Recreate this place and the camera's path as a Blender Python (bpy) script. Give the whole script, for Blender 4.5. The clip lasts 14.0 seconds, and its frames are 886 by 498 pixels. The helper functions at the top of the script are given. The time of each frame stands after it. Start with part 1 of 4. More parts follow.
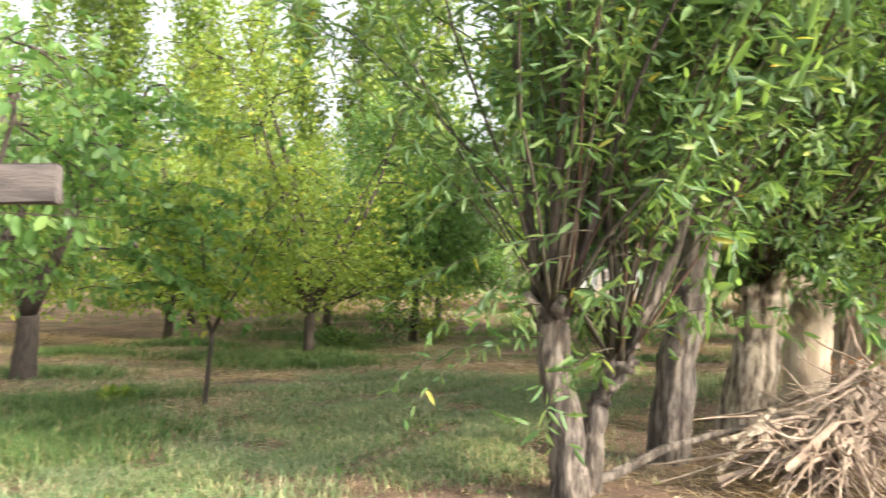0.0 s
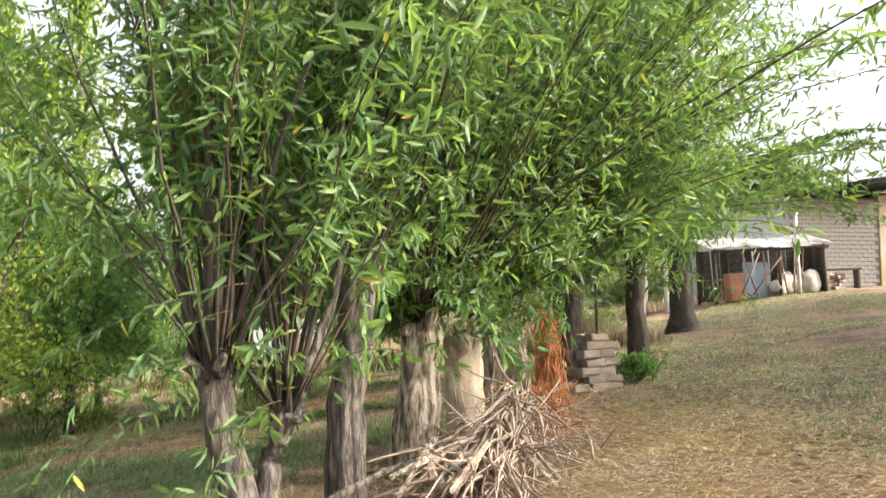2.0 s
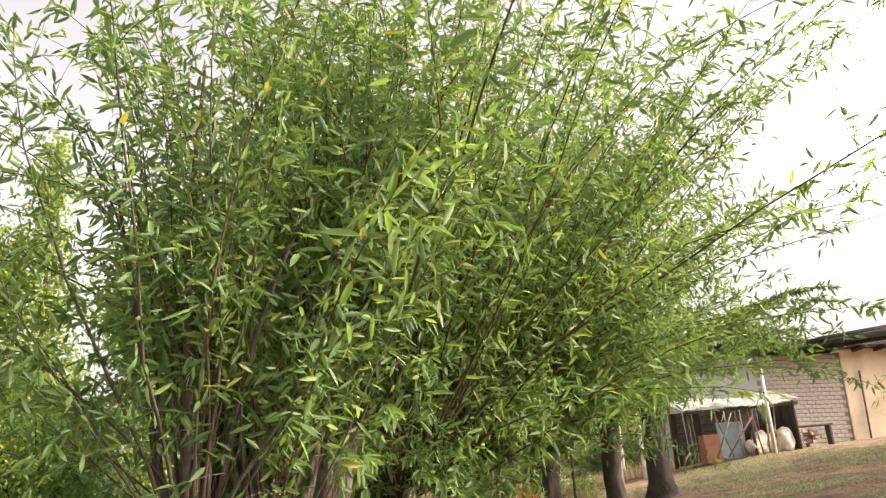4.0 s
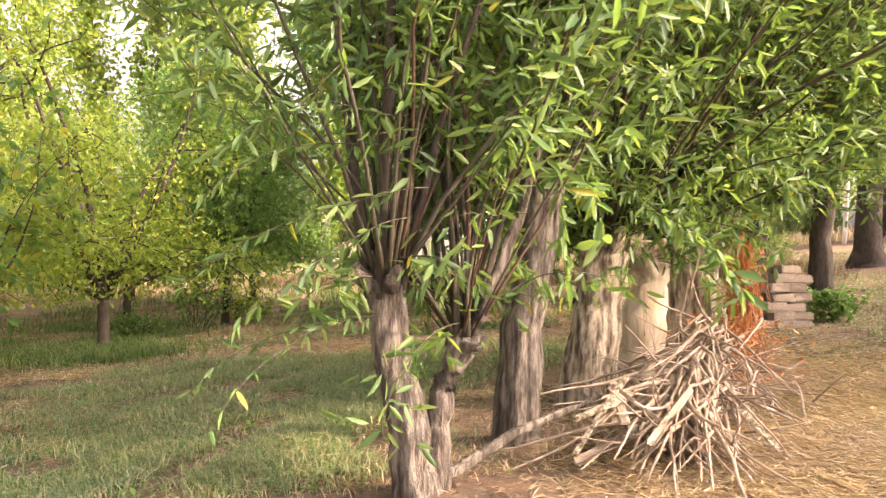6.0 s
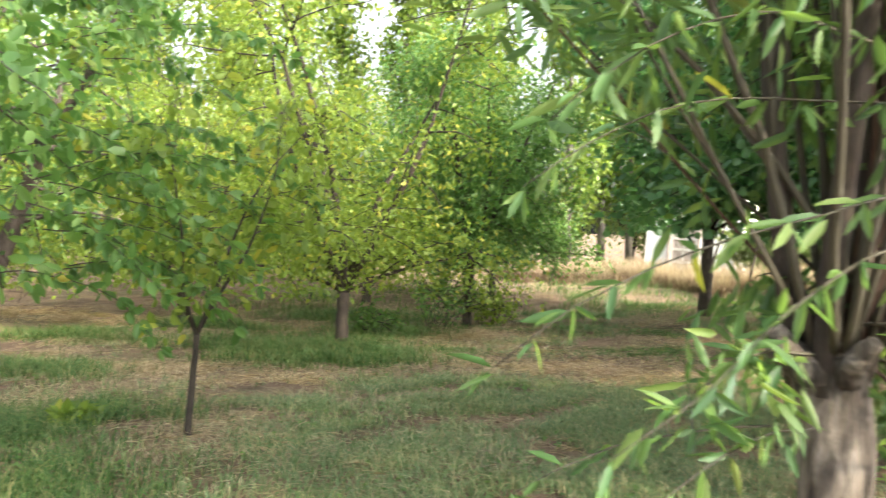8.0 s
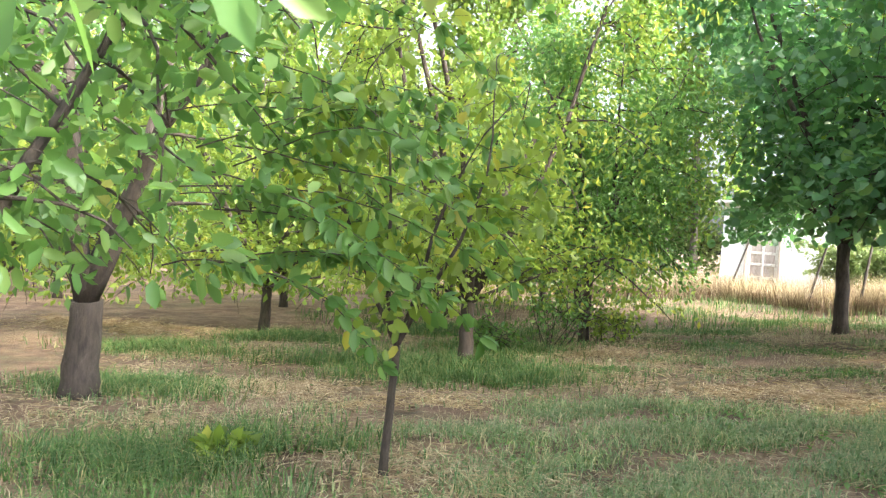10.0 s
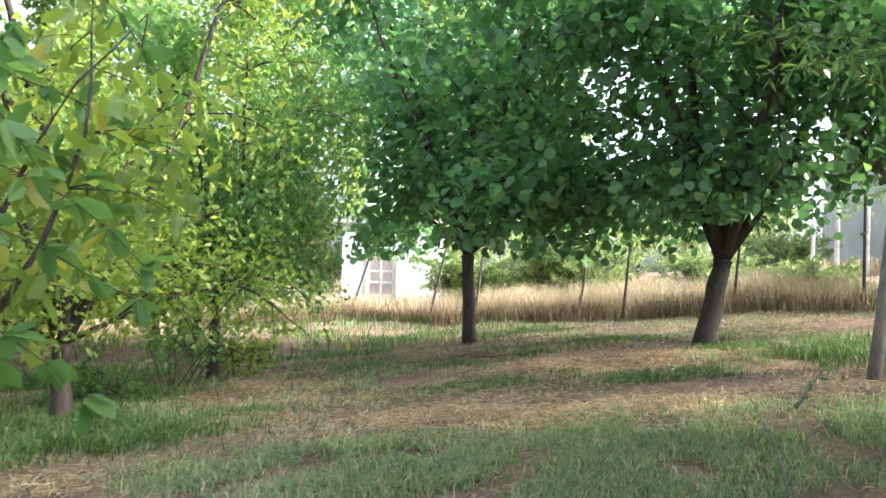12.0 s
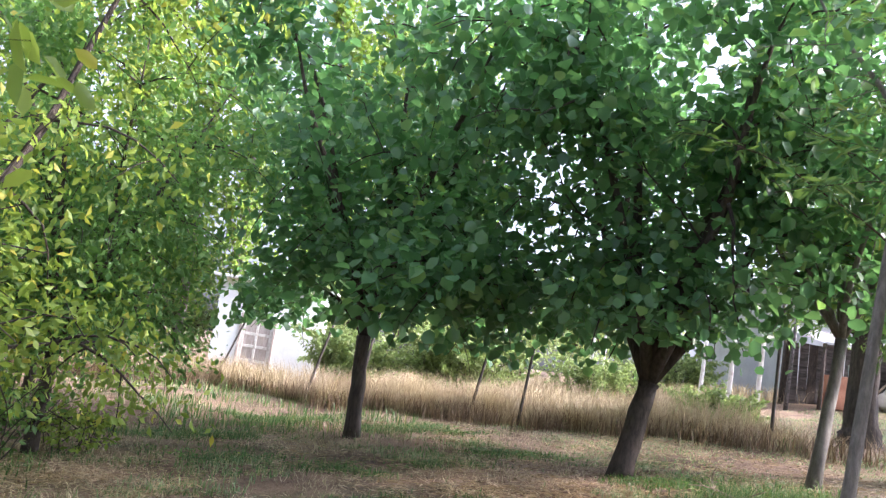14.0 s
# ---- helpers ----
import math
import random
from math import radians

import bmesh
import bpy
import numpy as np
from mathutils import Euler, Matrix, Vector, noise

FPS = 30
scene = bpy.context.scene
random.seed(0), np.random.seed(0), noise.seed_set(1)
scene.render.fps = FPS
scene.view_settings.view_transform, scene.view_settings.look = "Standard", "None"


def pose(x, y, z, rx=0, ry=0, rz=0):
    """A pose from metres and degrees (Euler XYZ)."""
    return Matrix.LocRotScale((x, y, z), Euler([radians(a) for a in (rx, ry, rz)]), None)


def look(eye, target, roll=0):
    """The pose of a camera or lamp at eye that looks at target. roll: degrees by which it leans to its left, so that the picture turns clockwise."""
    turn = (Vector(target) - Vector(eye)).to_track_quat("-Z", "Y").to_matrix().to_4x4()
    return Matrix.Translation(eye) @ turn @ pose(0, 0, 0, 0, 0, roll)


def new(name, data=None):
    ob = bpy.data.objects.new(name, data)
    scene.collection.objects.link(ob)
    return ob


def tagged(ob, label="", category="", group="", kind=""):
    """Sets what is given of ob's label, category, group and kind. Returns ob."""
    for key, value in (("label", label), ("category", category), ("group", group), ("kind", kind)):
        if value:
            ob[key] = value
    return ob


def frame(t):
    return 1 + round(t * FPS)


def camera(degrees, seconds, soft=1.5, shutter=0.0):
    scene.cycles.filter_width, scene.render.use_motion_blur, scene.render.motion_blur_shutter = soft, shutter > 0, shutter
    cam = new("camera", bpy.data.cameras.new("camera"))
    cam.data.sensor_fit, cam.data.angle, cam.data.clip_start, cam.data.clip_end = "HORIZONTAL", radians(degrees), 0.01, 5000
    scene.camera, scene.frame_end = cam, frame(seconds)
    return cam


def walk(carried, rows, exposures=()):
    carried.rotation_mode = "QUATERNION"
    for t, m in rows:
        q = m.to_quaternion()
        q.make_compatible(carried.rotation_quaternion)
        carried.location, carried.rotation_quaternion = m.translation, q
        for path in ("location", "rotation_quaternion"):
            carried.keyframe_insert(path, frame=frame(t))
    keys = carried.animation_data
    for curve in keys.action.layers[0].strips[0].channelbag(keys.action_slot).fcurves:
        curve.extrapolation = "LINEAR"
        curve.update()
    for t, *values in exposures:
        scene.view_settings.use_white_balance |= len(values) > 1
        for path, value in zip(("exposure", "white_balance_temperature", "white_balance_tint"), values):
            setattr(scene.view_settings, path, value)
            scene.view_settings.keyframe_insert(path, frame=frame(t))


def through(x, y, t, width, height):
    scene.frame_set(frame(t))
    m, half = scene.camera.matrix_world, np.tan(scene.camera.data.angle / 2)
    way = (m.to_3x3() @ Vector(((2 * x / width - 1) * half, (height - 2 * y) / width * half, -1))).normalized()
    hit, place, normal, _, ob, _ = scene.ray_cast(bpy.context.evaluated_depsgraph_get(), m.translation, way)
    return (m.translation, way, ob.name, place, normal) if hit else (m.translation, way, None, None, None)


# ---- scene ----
cam = camera(57.9, 14.0, soft=1.3, shutter=0.25)
PATH = [
    (0.0, pose(0.796, 0.125, 1.441, 90.80, 0, 9.72) @ pose(0, 0, 0, 0, 0, 3.82)),
    (0.5, pose(0.785, 0.189, 1.349, 91.99, 0, -1.12) @ pose(0, 0, 0, 0, 0, 2.00)),
    (1.0, pose(0.908, 0.248, 1.375, 91.77, 0, -6.43) @ pose(0, 0, 0, 0, 0, 0.96)),
    (1.5, pose(0.936, 0.219, 1.340, 92.17, 0, -10.53) @ pose(0, 0, 0, 0, 0, -0.60)),
    (2.0, pose(0.889, 0.139, 1.366, 95.74, 0, -13.33) @ pose(0, 0, 0, 0, 0, -2.25)),
    (2.5, pose(0.872, 0.043, 1.357, 104.25, 0, -15.63) @ pose(0, 0, 0, 0, 0, -5.18)),
    (2.7, pose(0.867, 0.013, 1.357, 107.85, 0, -16.13) @ pose(0, 0, 0, 0, 0, -5.48)),
    (4.8, pose(0.794, -0.036, 1.413, 106.92, 0, -16.50) @ pose(0, 0, 0, 0, 0, -5.08)),
    (5.0, pose(0.794, 0.064, 1.413, 103.32, 0, -14.90) @ pose(0, 0, 0, 0, 0, -4.78)),
    (5.5, pose(0.793, 0.469, 1.427, 92.85, 0, -7.10) @ pose(0, 0, 0, 0, 0, -0.54)),
    (6.0, pose(0.696, 0.871, 1.408, 89.44, 0, -3.43) @ pose(0, 0, 0, 0, 0, 1.49)),
    (6.5, pose(0.652, 1.329, 1.411, 88.89, 0, -1.76) @ pose(0, 0, 0, 0, 0, 2.80)),
    (7.0, pose(0.606, 1.871, 1.522, 87.86, 0, 3.93) @ pose(0, 0, 0, 0, 0, 2.09)),
    (7.5, pose(0.316, 2.311, 1.525, 88.85, 0, 8.24) @ pose(0, 0, 0, 0, 0, 3.64)),
    (8.0, pose(0.083, 2.600, 1.502, 87.91, 0, 12.62) @ pose(0, 0, 0, 0, 0, 4.26)),
    (8.2, pose(-0.055, 2.713, 1.512, 87.57, 0, 15.62) @ pose(0, 0, 0, 0, 0, 4.58)),
    (10.3, pose(-1.664, 3.627, 1.122, 89.37, 0, 12.95) @ pose(0, 0, 0, 0, 0, 4.55)),
    (10.5, pose(-1.684, 3.723, 1.081, 89.48, 0, 9.35) @ pose(0, 0, 0, 0, 0, 4.22)),
    (11.0, pose(-1.759, 3.993, 0.955, 90.30, 0, -0.69) @ pose(0, 0, 0, 0, 0, 3.90)),
    (11.5, pose(-1.864, 4.408, 0.988, 90.45, 0, -8.19) @ pose(0, 0, 0, 0, 0, 2.04)),
    (12.0, pose(-1.843, 4.875, 1.053, 92.65, 0, -13.23) @ pose(0, 0, 0, 0, 0, 1.64)),
    (12.5, pose(-1.896, 5.268, 1.112, 95.67, 0, -16.90) @ pose(0, 0, 0, 0, 0, 3.45)),
    (13.0, pose(-1.946, 5.600, 1.204, 98.11, 0, -21.40) @ pose(0, 0, 0, 0, 0, 5.71)),
    (13.5, pose(-1.844, 5.979, 1.233, 99.80, 0, -21.50) @ pose(0, 0, 0, 0, 0, 9.13)),
    (14.0, pose(-1.784, 6.296, 1.237, 98.66, 0, -21.12) @ pose(0, 0, 0, 0, 0, 9.13)),
]
EXPOSURE = 1.8
walk(cam, PATH, exposures=[(t, EXPOSURE + s, k, tint) for t, s, k, tint in ((0.0, 0.15, 6450, 12), (1.5, 0.15, 6350, 12), (2.5, -0.15, 6400, 12), (4.8, -0.2, 7600, 24), (5.5, 0.2, 7700, 29), (6.4, 0.5, 7300, 24), (7.5, 0.5, 6500, 12), (8.2, 0.5, 6300, 9), (10.5, 0.8, 5900, 12), (11.5, 0.78, 5750, 12), (12.5, 0.52, 5520, 17), (14.0, 0.34, 5480, 24))])

# ---- light ----
SUN_FROM = Vector((0.80, -0.34, 0.52)).normalized()
world = bpy.data.worlds.new("sky")
world.use_nodes = True
scene.world = world
wn = world.node_tree
sky = wn.nodes.new("ShaderNodeTexSky")
sky.sky_type, sky.sun_disc = "NISHITA", False
sky.sun_elevation = math.asin(SUN_FROM.z)
sky.sun_rotation = math.atan2(SUN_FROM.x, SUN_FROM.y)
sky.dust_density = 7.0
wn.nodes["Background"].inputs["Strength"].default_value = 0.15
haze = wn.nodes.new("ShaderNodeHueSaturation")
haze.inputs["Saturation"].default_value = 0.22
wn.links.new(sky.outputs["Color"], haze.inputs["Color"])
wn.links.new(haze.outputs["Color"], wn.nodes["Background"].inputs["Color"])
sun = new("sun", bpy.data.lights.new("sun", "SUN"))
sun.data.energy, sun.data.angle, sun.data.color = 2.3, radians(2.5), (1.0, 0.84, 0.60)
sun.matrix_world = look(SUN_FROM * 60, (0, 0, 0))

# ---- materials ----
def material(name):
    m = bpy.data.materials.new(name)
    m.use_nodes = True
    return m, m.node_tree.nodes, m.node_tree.links, m.node_tree.nodes["Principled BSDF"]


def noise_node(n, l, scale, detail=4.0, rough=0.6, coord="Object", stretch=(1, 1, 1)):
    tc = n.new("ShaderNodeTexCoord")
    mp = n.new("ShaderNodeMapping")
    mp.inputs["Scale"].default_value = stretch
    t = n.new("ShaderNodeTexNoise")
    t.inputs["Scale"].default_value, t.inputs["Detail"].default_value, t.inputs["Roughness"].default_value = scale, detail, rough
    l.new(tc.outputs[coord], mp.inputs["Vector"])
    l.new(mp.outputs["Vector"], t.inputs["Vector"])
    return t.outputs["Fac"]


def ramp(n, l, fac, stops):
    r = n.new("ShaderNodeValToRGB")
    e = r.color_ramp.elements
    while len(e) < len(stops):
        e.new(0.5)
    for k, (p, c) in zip(e, stops):
        k.position, k.color = p, (*c, 1)
    l.new(fac, r.inputs["Fac"])
    return r.outputs["Color"]


def mixed(n, l, fac, a, b, mode="MIX"):
    m = n.new("ShaderNodeMix")
    m.data_type, m.blend_type = "RGBA", mode
    if isinstance(fac, float):
        m.inputs[0].default_value = fac
    else:
        l.new(fac, m.inputs[0])
    for s, v in ((m.inputs[6], a), (m.inputs[7], b)):
        if isinstance(v, tuple):
            s.default_value = (*v, 1)
        else:
            l.new(v, s)
    return m.outputs[2]


def bumped(n, l, bsdf, height, strength, distance=0.02):
    b = n.new("ShaderNodeBump")
    b.inputs["Strength"].default_value, b.inputs["Distance"].default_value = strength, distance
    l.new(height, b.inputs["Height"])
    l.new(b.outputs["Normal"], bsdf.inputs["Normal"])


def surface(name, stops, scale=6.0, rough=0.85, bump=0.4, stretch=(1, 1, 1), fine=60.0, distance=0.02, spots=None, metal=0.0, coord="Object"):
    """A weathered surface: broad tone, fine grain and relief, and stains."""
    m, n, l, p = material(name)
    broad = noise_node(n, l, scale, stretch=stretch, coord=coord)
    grain = noise_node(n, l, fine, 6.0, 0.7, stretch=stretch, coord=coord)
    col = ramp(n, l, broad, stops)
    col = mixed(n, l, 0.35, col, ramp(n, l, grain, ((0.25, (0.25, 0.25, 0.25)), (0.75, (0.9, 0.9, 0.9)))), "OVERLAY")
    if spots:
        k = ramp(n, l, noise_node(n, l, scale * 0.6, 5.0, 0.65, coord=coord), ((0.52, (0, 0, 0)), (0.66, (1, 1, 1))))
        col = mixed(n, l, k, col, spots)
    l.new(col, p.inputs["Base Color"])
    p.inputs["Roughness"].default_value, p.inputs["Metallic"].default_value = rough, metal
    bumped(n, l, p, grain, bump, distance)
    return m


def leaf_material(name, stops, gloss=0.45, through=0.45, glow=(0.30, 0.42, 0.05)):
    """Leaves: each its own tone, some light coming through."""
    m, n, l, p = material(name)
    geo = n.new("ShaderNodeNewGeometry")
    col = ramp(n, l, geo.outputs["Random Per Island"], stops)
    blot = noise_node(n, l, 1.3, 3.0)
    col = mixed(n, l, ramp(n, l, blot, ((0.35, (0, 0, 0)), (0.7, (0.55, 0.55, 0.55)))), col, mixed(n, l, 1.0, col, (1.22, 1.2, 0.85), "MULTIPLY"))
    l.new(col, p.inputs["Base Color"])
    p.inputs["Roughness"].default_value = gloss
    tr = n.new("ShaderNodeBsdfTranslucent")
    l.new(mixed(n, l, 0.5, mixed(n, l, 1.0, col, (2.0, 2.1, 1.4), "MULTIPLY"), glow), tr.inputs["Color"])
    mx = n.new("ShaderNodeMixShader")
    mx.inputs[0].default_value = through
    l.new(p.outputs[0], mx.inputs[1])
    l.new(tr.outputs[0], mx.inputs[2])
    l.new(mx.outputs[0], n["Material Output"].inputs["Surface"])
    return m


WILLOW = leaf_material("willow_leaf", ((0.0, (0.040, 0.100, 0.040)), (0.4, (0.072, 0.150, 0.050)), (0.75, (0.118, 0.205, 0.062)), (0.98, (0.18, 0.25, 0.085)), (0.994, (0.32, 0.28, 0.03)), (1.0, (0.28, 0.16, 0.05))), gloss=0.5, through=0.42, glow=(0.26, 0.37, 0.06))
ORCHARD = leaf_material("orchard_leaf", ((0.0, (0.09, 0.155, 0.028)), (0.5, (0.155, 0.235, 0.040)), (0.9, (0.235, 0.31, 0.06)), (1.0, (0.42, 0.37, 0.06))), through=0.5, glow=(0.36, 0.42, 0.06))
CHERRY = leaf_material("cherry_leaf", ((0.0, (0.062, 0.140, 0.042)), (0.6, (0.102, 0.200, 0.054)), (0.985, (0.165, 0.26, 0.075)), (1.0, (0.36, 0.30, 0.06))), through=0.48, glow=(0.19, 0.34, 0.07))
APRICOT = leaf_material("apricot_leaf", ((0.0, (0.050, 0.122, 0.062)), (0.5, (0.080, 0.175, 0.086)), (0.92, (0.120, 0.225, 0.100)), (1.0, (0.20, 0.29, 0.08))), gloss=0.34, through=0.48, glow=(0.16, 0.34, 0.09))
POPLAR = leaf_material("poplar_leaf", ((0.0, (0.09, 0.16, 0.035)), (0.6, (0.15, 0.23, 0.045)), (1.0, (0.24, 0.30, 0.07))), through=0.45)
# distance haze is put into the colour: paler and greyer than the nearer leaves
HAZY_FAR_LEAF = leaf_material("hazy_far_leaf", ((0.0, (0.12, 0.17, 0.065)), (0.6, (0.19, 0.25, 0.10)), (1.0, (0.28, 0.33, 0.15))), through=0.45, glow=(0.28, 0.36, 0.12))
GRASS = leaf_material("grass_blade", ((0.0, (0.095, 0.165, 0.080)), (0.45, (0.165, 0.250, 0.120)), (0.68, (0.24, 0.30, 0.155)), (0.82, (0.36, 0.33, 0.20)), (1.0, (0.56, 0.46, 0.30))), gloss=0.6, through=0.28, glow=(0.28, 0.40, 0.15))
LUSH = leaf_material("lush_grass_blade", ((0.0, (0.040, 0.095, 0.026)), (0.55, (0.080, 0.155, 0.042)), (0.85, (0.15, 0.22, 0.07)), (0.93, (0.30, 0.26, 0.13)), (1.0, (0.42, 0.34, 0.20))), gloss=0.6, through=0.25, glow=(0.16, 0.28, 0.06))
DRY = leaf_material("dry_grass_blade", ((0.0, (0.24, 0.18, 0.125)), (0.5, (0.39, 0.31, 0.215)), (1.0, (0.56, 0.47, 0.345))), gloss=0.75, through=0.22, glow=(0.40, 0.32, 0.21))
STRAW = leaf_material("straw", ((0.0, (0.40, 0.29, 0.19)), (0.5, (0.56, 0.43, 0.30)), (1.0, (0.74, 0.61, 0.45))), gloss=0.7, through=0.15, glow=(0.5, 0.38, 0.25))
WEED = leaf_material("dead_weed", ((0.0, (0.10, 0.065, 0.045)), (0.6, (0.19, 0.135, 0.09)), (1.0, (0.30, 0.22, 0.14))), gloss=0.8, through=0.15, glow=(0.2, 0.14, 0.08))
RUST_LEAF = leaf_material("dead_leaf", ((0.0, (0.30, 0.11, 0.04)), (0.5, (0.44, 0.18, 0.07)), (1.0, (0.56, 0.30, 0.13))), gloss=0.7, through=0.25, glow=(0.5, 0.2, 0.06))
BARK = surface("willow_bark", ((0.36, (0.050, 0.040, 0.033)), (0.5, (0.15, 0.125, 0.102)), (0.62, (0.29, 0.25, 0.21))), 9.0, 0.95, 1.0, (2.6, 2.6, 0.5), 18.0, 0.07)
PALE_BARK = surface("pale_bark", ((0.36, (0.085, 0.062, 0.044)), (0.47, (0.30, 0.24, 0.17)), (0.58, (0.58, 0.50, 0.38))), 8.0, 0.9, 1.0, (2.6, 2.6, 0.5), 20.0, 0.06)
BARE_WOOD = surface("bare_wood", ((0.38, (0.36, 0.28, 0.19)), (0.6, (0.58, 0.49, 0.36))), 4.0, 0.8, 0.5, (3.0, 3.0, 0.35), 40.0, 0.015, spots=(0.24, 0.18, 0.12))
DARK_BARK = surface("dark_bark", ((0.3, (0.030, 0.024, 0.020)), (0.7, (0.090, 0.070, 0.056))), 9.0, 0.95, 0.9, (3.0, 3.0, 0.8), 34.0, 0.02)
GREY_BARK = surface("grey_bark", ((0.3, (0.10, 0.09, 0.078)), (0.7, (0.225, 0.205, 0.18))), 8.0, 0.9, 0.6, (2.5, 2.5, 0.7), 40.0, 0.015)
SHOOT = surface("shoot_bark", ((0.3, (0.030, 0.026, 0.017)), (0.7, (0.075, 0.066, 0.042))), 5.0, 0.8, 0.3)
RED_SHOOT = surface("red_shoot_bark", ((0.3, (0.042, 0.022, 0.015)), (0.7, (0.095, 0.050, 0.032))), 5.0, 0.8, 0.3)
RUST_TWIG = surface("rust_twig", ((0.3, (0.26, 0.10, 0.045)), (0.7, (0.46, 0.22, 0.11))), 6.0, 0.9, 0.4)
STICK = surface("dry_stick", ((0.25, (0.15, 0.105, 0.075)), (0.5, (0.29, 0.22, 0.165)), (0.8, (0.46, 0.37, 0.285))), 9.0, 0.85, 0.4)
ADOBE = surface("adobe_brick", ((0.3, (0.19, 0.15, 0.12)), (0.7, (0.33, 0.27, 0.215))), 5.0, 0.95, 0.9, (1, 1, 1), 45.0, 0.02, spots=(0.22, 0.17, 0.13))
STONE = surface("pale_stone", ((0.38, (0.14, 0.11, 0.075)), (0.62, (0.27, 0.22, 0.16))), 6.0, 0.9, 0.5)
WHITEWASH = surface("whitewash", ((0.3, (0.66, 0.67, 0.66)), (0.7, (0.84, 0.85, 0.85))), 2.0, 0.9, 0.3, (1, 1, 1), 25.0, 0.01, spots=(0.70, 0.69, 0.66))
GREY_RENDER = surface("grey_render", ((0.3, (0.33, 0.34, 0.34)), (0.7, (0.43, 0.44, 0.43))), 1.5, 0.92, 0.3)
CREAM_RENDER = surface("cream_render", ((0.3, (0.66, 0.52, 0.36)), (0.7, (0.80, 0.67, 0.50))), 1.2, 0.9, 0.3, spots=(0.60, 0.44, 0.28))
MORTAR = surface("mortar", ((0.3, (0.17, 0.155, 0.14)), (0.7, (0.26, 0.24, 0.215))), 5.0, 0.95, 0.5)
BRICK = surface("wall_brick", ((0.35, (0.31, 0.28, 0.24)), (0.5, (0.43, 0.39, 0.34)), (0.65, (0.54, 0.50, 0.44))), 1.1, 0.92, 0.4, coord="Generated")
OLD_WOOD = surface("weathered_wood", ((0.36, (0.040, 0.035, 0.032)), (0.64, (0.125, 0.110, 0.102))), 3.0, 0.85, 0.5, (1, 6, 6), 30.0, 0.01)
DOOR_WOOD = surface("door_wood", ((0.3, (0.36, 0.30, 0.26)), (0.7, (0.52, 0.45, 0.40))), 4.0, 0.85, 0.4, (5, 5, 1))
TIN = surface("roof_sheet", ((0.3, (0.55, 0.55, 0.54)), (0.7, (0.76, 0.76, 0.74))), 2.0, 0.55, 0.2, spots=(0.36, 0.27, 0.20), metal=0.3)
DARK_POST = surface("dark_post", ((0.3, (0.030, 0.025, 0.022)), (0.7, (0.075, 0.062, 0.05))), 9.0, 0.9, 0.4)
WHITE_POST = surface("white_post", ((0.3, (0.52, 0.49, 0.44)), (0.7, (0.74, 0.71, 0.66))), 5.0, 0.9, 0.3, spots=(0.36, 0.30, 0.24))
BLUE_PAINT = surface("faded_blue_paint", ((0.3, (0.22, 0.30, 0.38)), (0.7, (0.36, 0.45, 0.52))), 3.0, 0.7, 0.3, spots=(0.30, 0.27, 0.24))
RUST_PAINT = surface("red_brown_paint", ((0.3, (0.22, 0.09, 0.05)), (0.7, (0.38, 0.18, 0.11))), 3.0, 0.8, 0.3)
CLOTH = surface("pale_sack", ((0.3, (0.48, 0.44, 0.38)), (0.7, (0.68, 0.63, 0.56))), 5.0, 0.95, 0.5)


def ground_material():
    m, n, l, p = material("orchard_soil")
    soil = ramp(n, l, noise_node(n, l, 2.3, 7.0, 0.75), ((0.34, (0.095, 0.056, 0.037)), (0.5, (0.20, 0.126, 0.085)), (0.64, (0.33, 0.225, 0.155))))
    straw = ramp(n, l, noise_node(n, l, 24.0, 6.0, 0.8, stretch=(1, 2.4, 1)), ((0.36, (0.18, 0.118, 0.072)), (0.64, (0.46, 0.34, 0.22))))
    green = ramp(n, l, noise_node(n, l, 20.0, 6.0, 0.8), ((0.3, (0.050, 0.072, 0.034)), (0.7, (0.14, 0.155, 0.075))))
    a = ramp(n, l, noise_node(n, l, 0.8, 7.0, 0.72), ((0.44, (0, 0, 0)), (0.60, (1, 1, 1))))
    b = ramp(n, l, noise_node(n, l, 0.45, 7.0, 0.75, stretch=(1.0, 1.3, 1.0)), ((0.52, (0, 0, 0)), (0.66, (0.7, 0.7, 0.7))))
    col = mixed(n, l, a, soil, straw)
    col = mixed(n, l, b, col, green)
    crumbs = ramp(n, l, noise_node(n, l, 60.0, 4.0, 0.8), ((0.3, (0.55, 0.55, 0.55)), (0.7, (1.25, 1.2, 1.15))))
    col = mixed(n, l, 1.0, col, crumbs, "MULTIPLY")
    l.new(col, p.inputs["Base Color"])
    p.inputs["Roughness"].default_value = 0.97
    bumped(n, l, p, noise_node(n, l, 30.0, 8.0, 0.8), 0.9, 0.05)
    return m


SOIL = ground_material()

# ---- helpers ----
RNG = np.random.default_rng(7)
SLOPE = math.tan(radians(6.0))


def height(x, y):
    """The ground: it rises to the right, from the orchard to the yard, and levels out far off."""
    u = (np.asarray(x, float) - 8.5) / 17.5
    g = SLOPE * (8.5 + 17.5 * u / (1 + np.abs(u) ** 4) ** 0.25)
    y = np.asarray(y, float)
    g = g + 0.35 * np.exp(-(((np.asarray(x, float) - 15) / 5) ** 2 + ((y - 22) / 5.5) ** 2))
    return g + 0.035 * np.sin(x * 1.1 + 0.6 * y) * np.sin(y * 0.83 - 0.4 * x) + 0.018 * np.sin(2.9 * x + 1.3) * np.sin(2.3 * y)


def ground_at(x, y):
    return float(height(x, y))


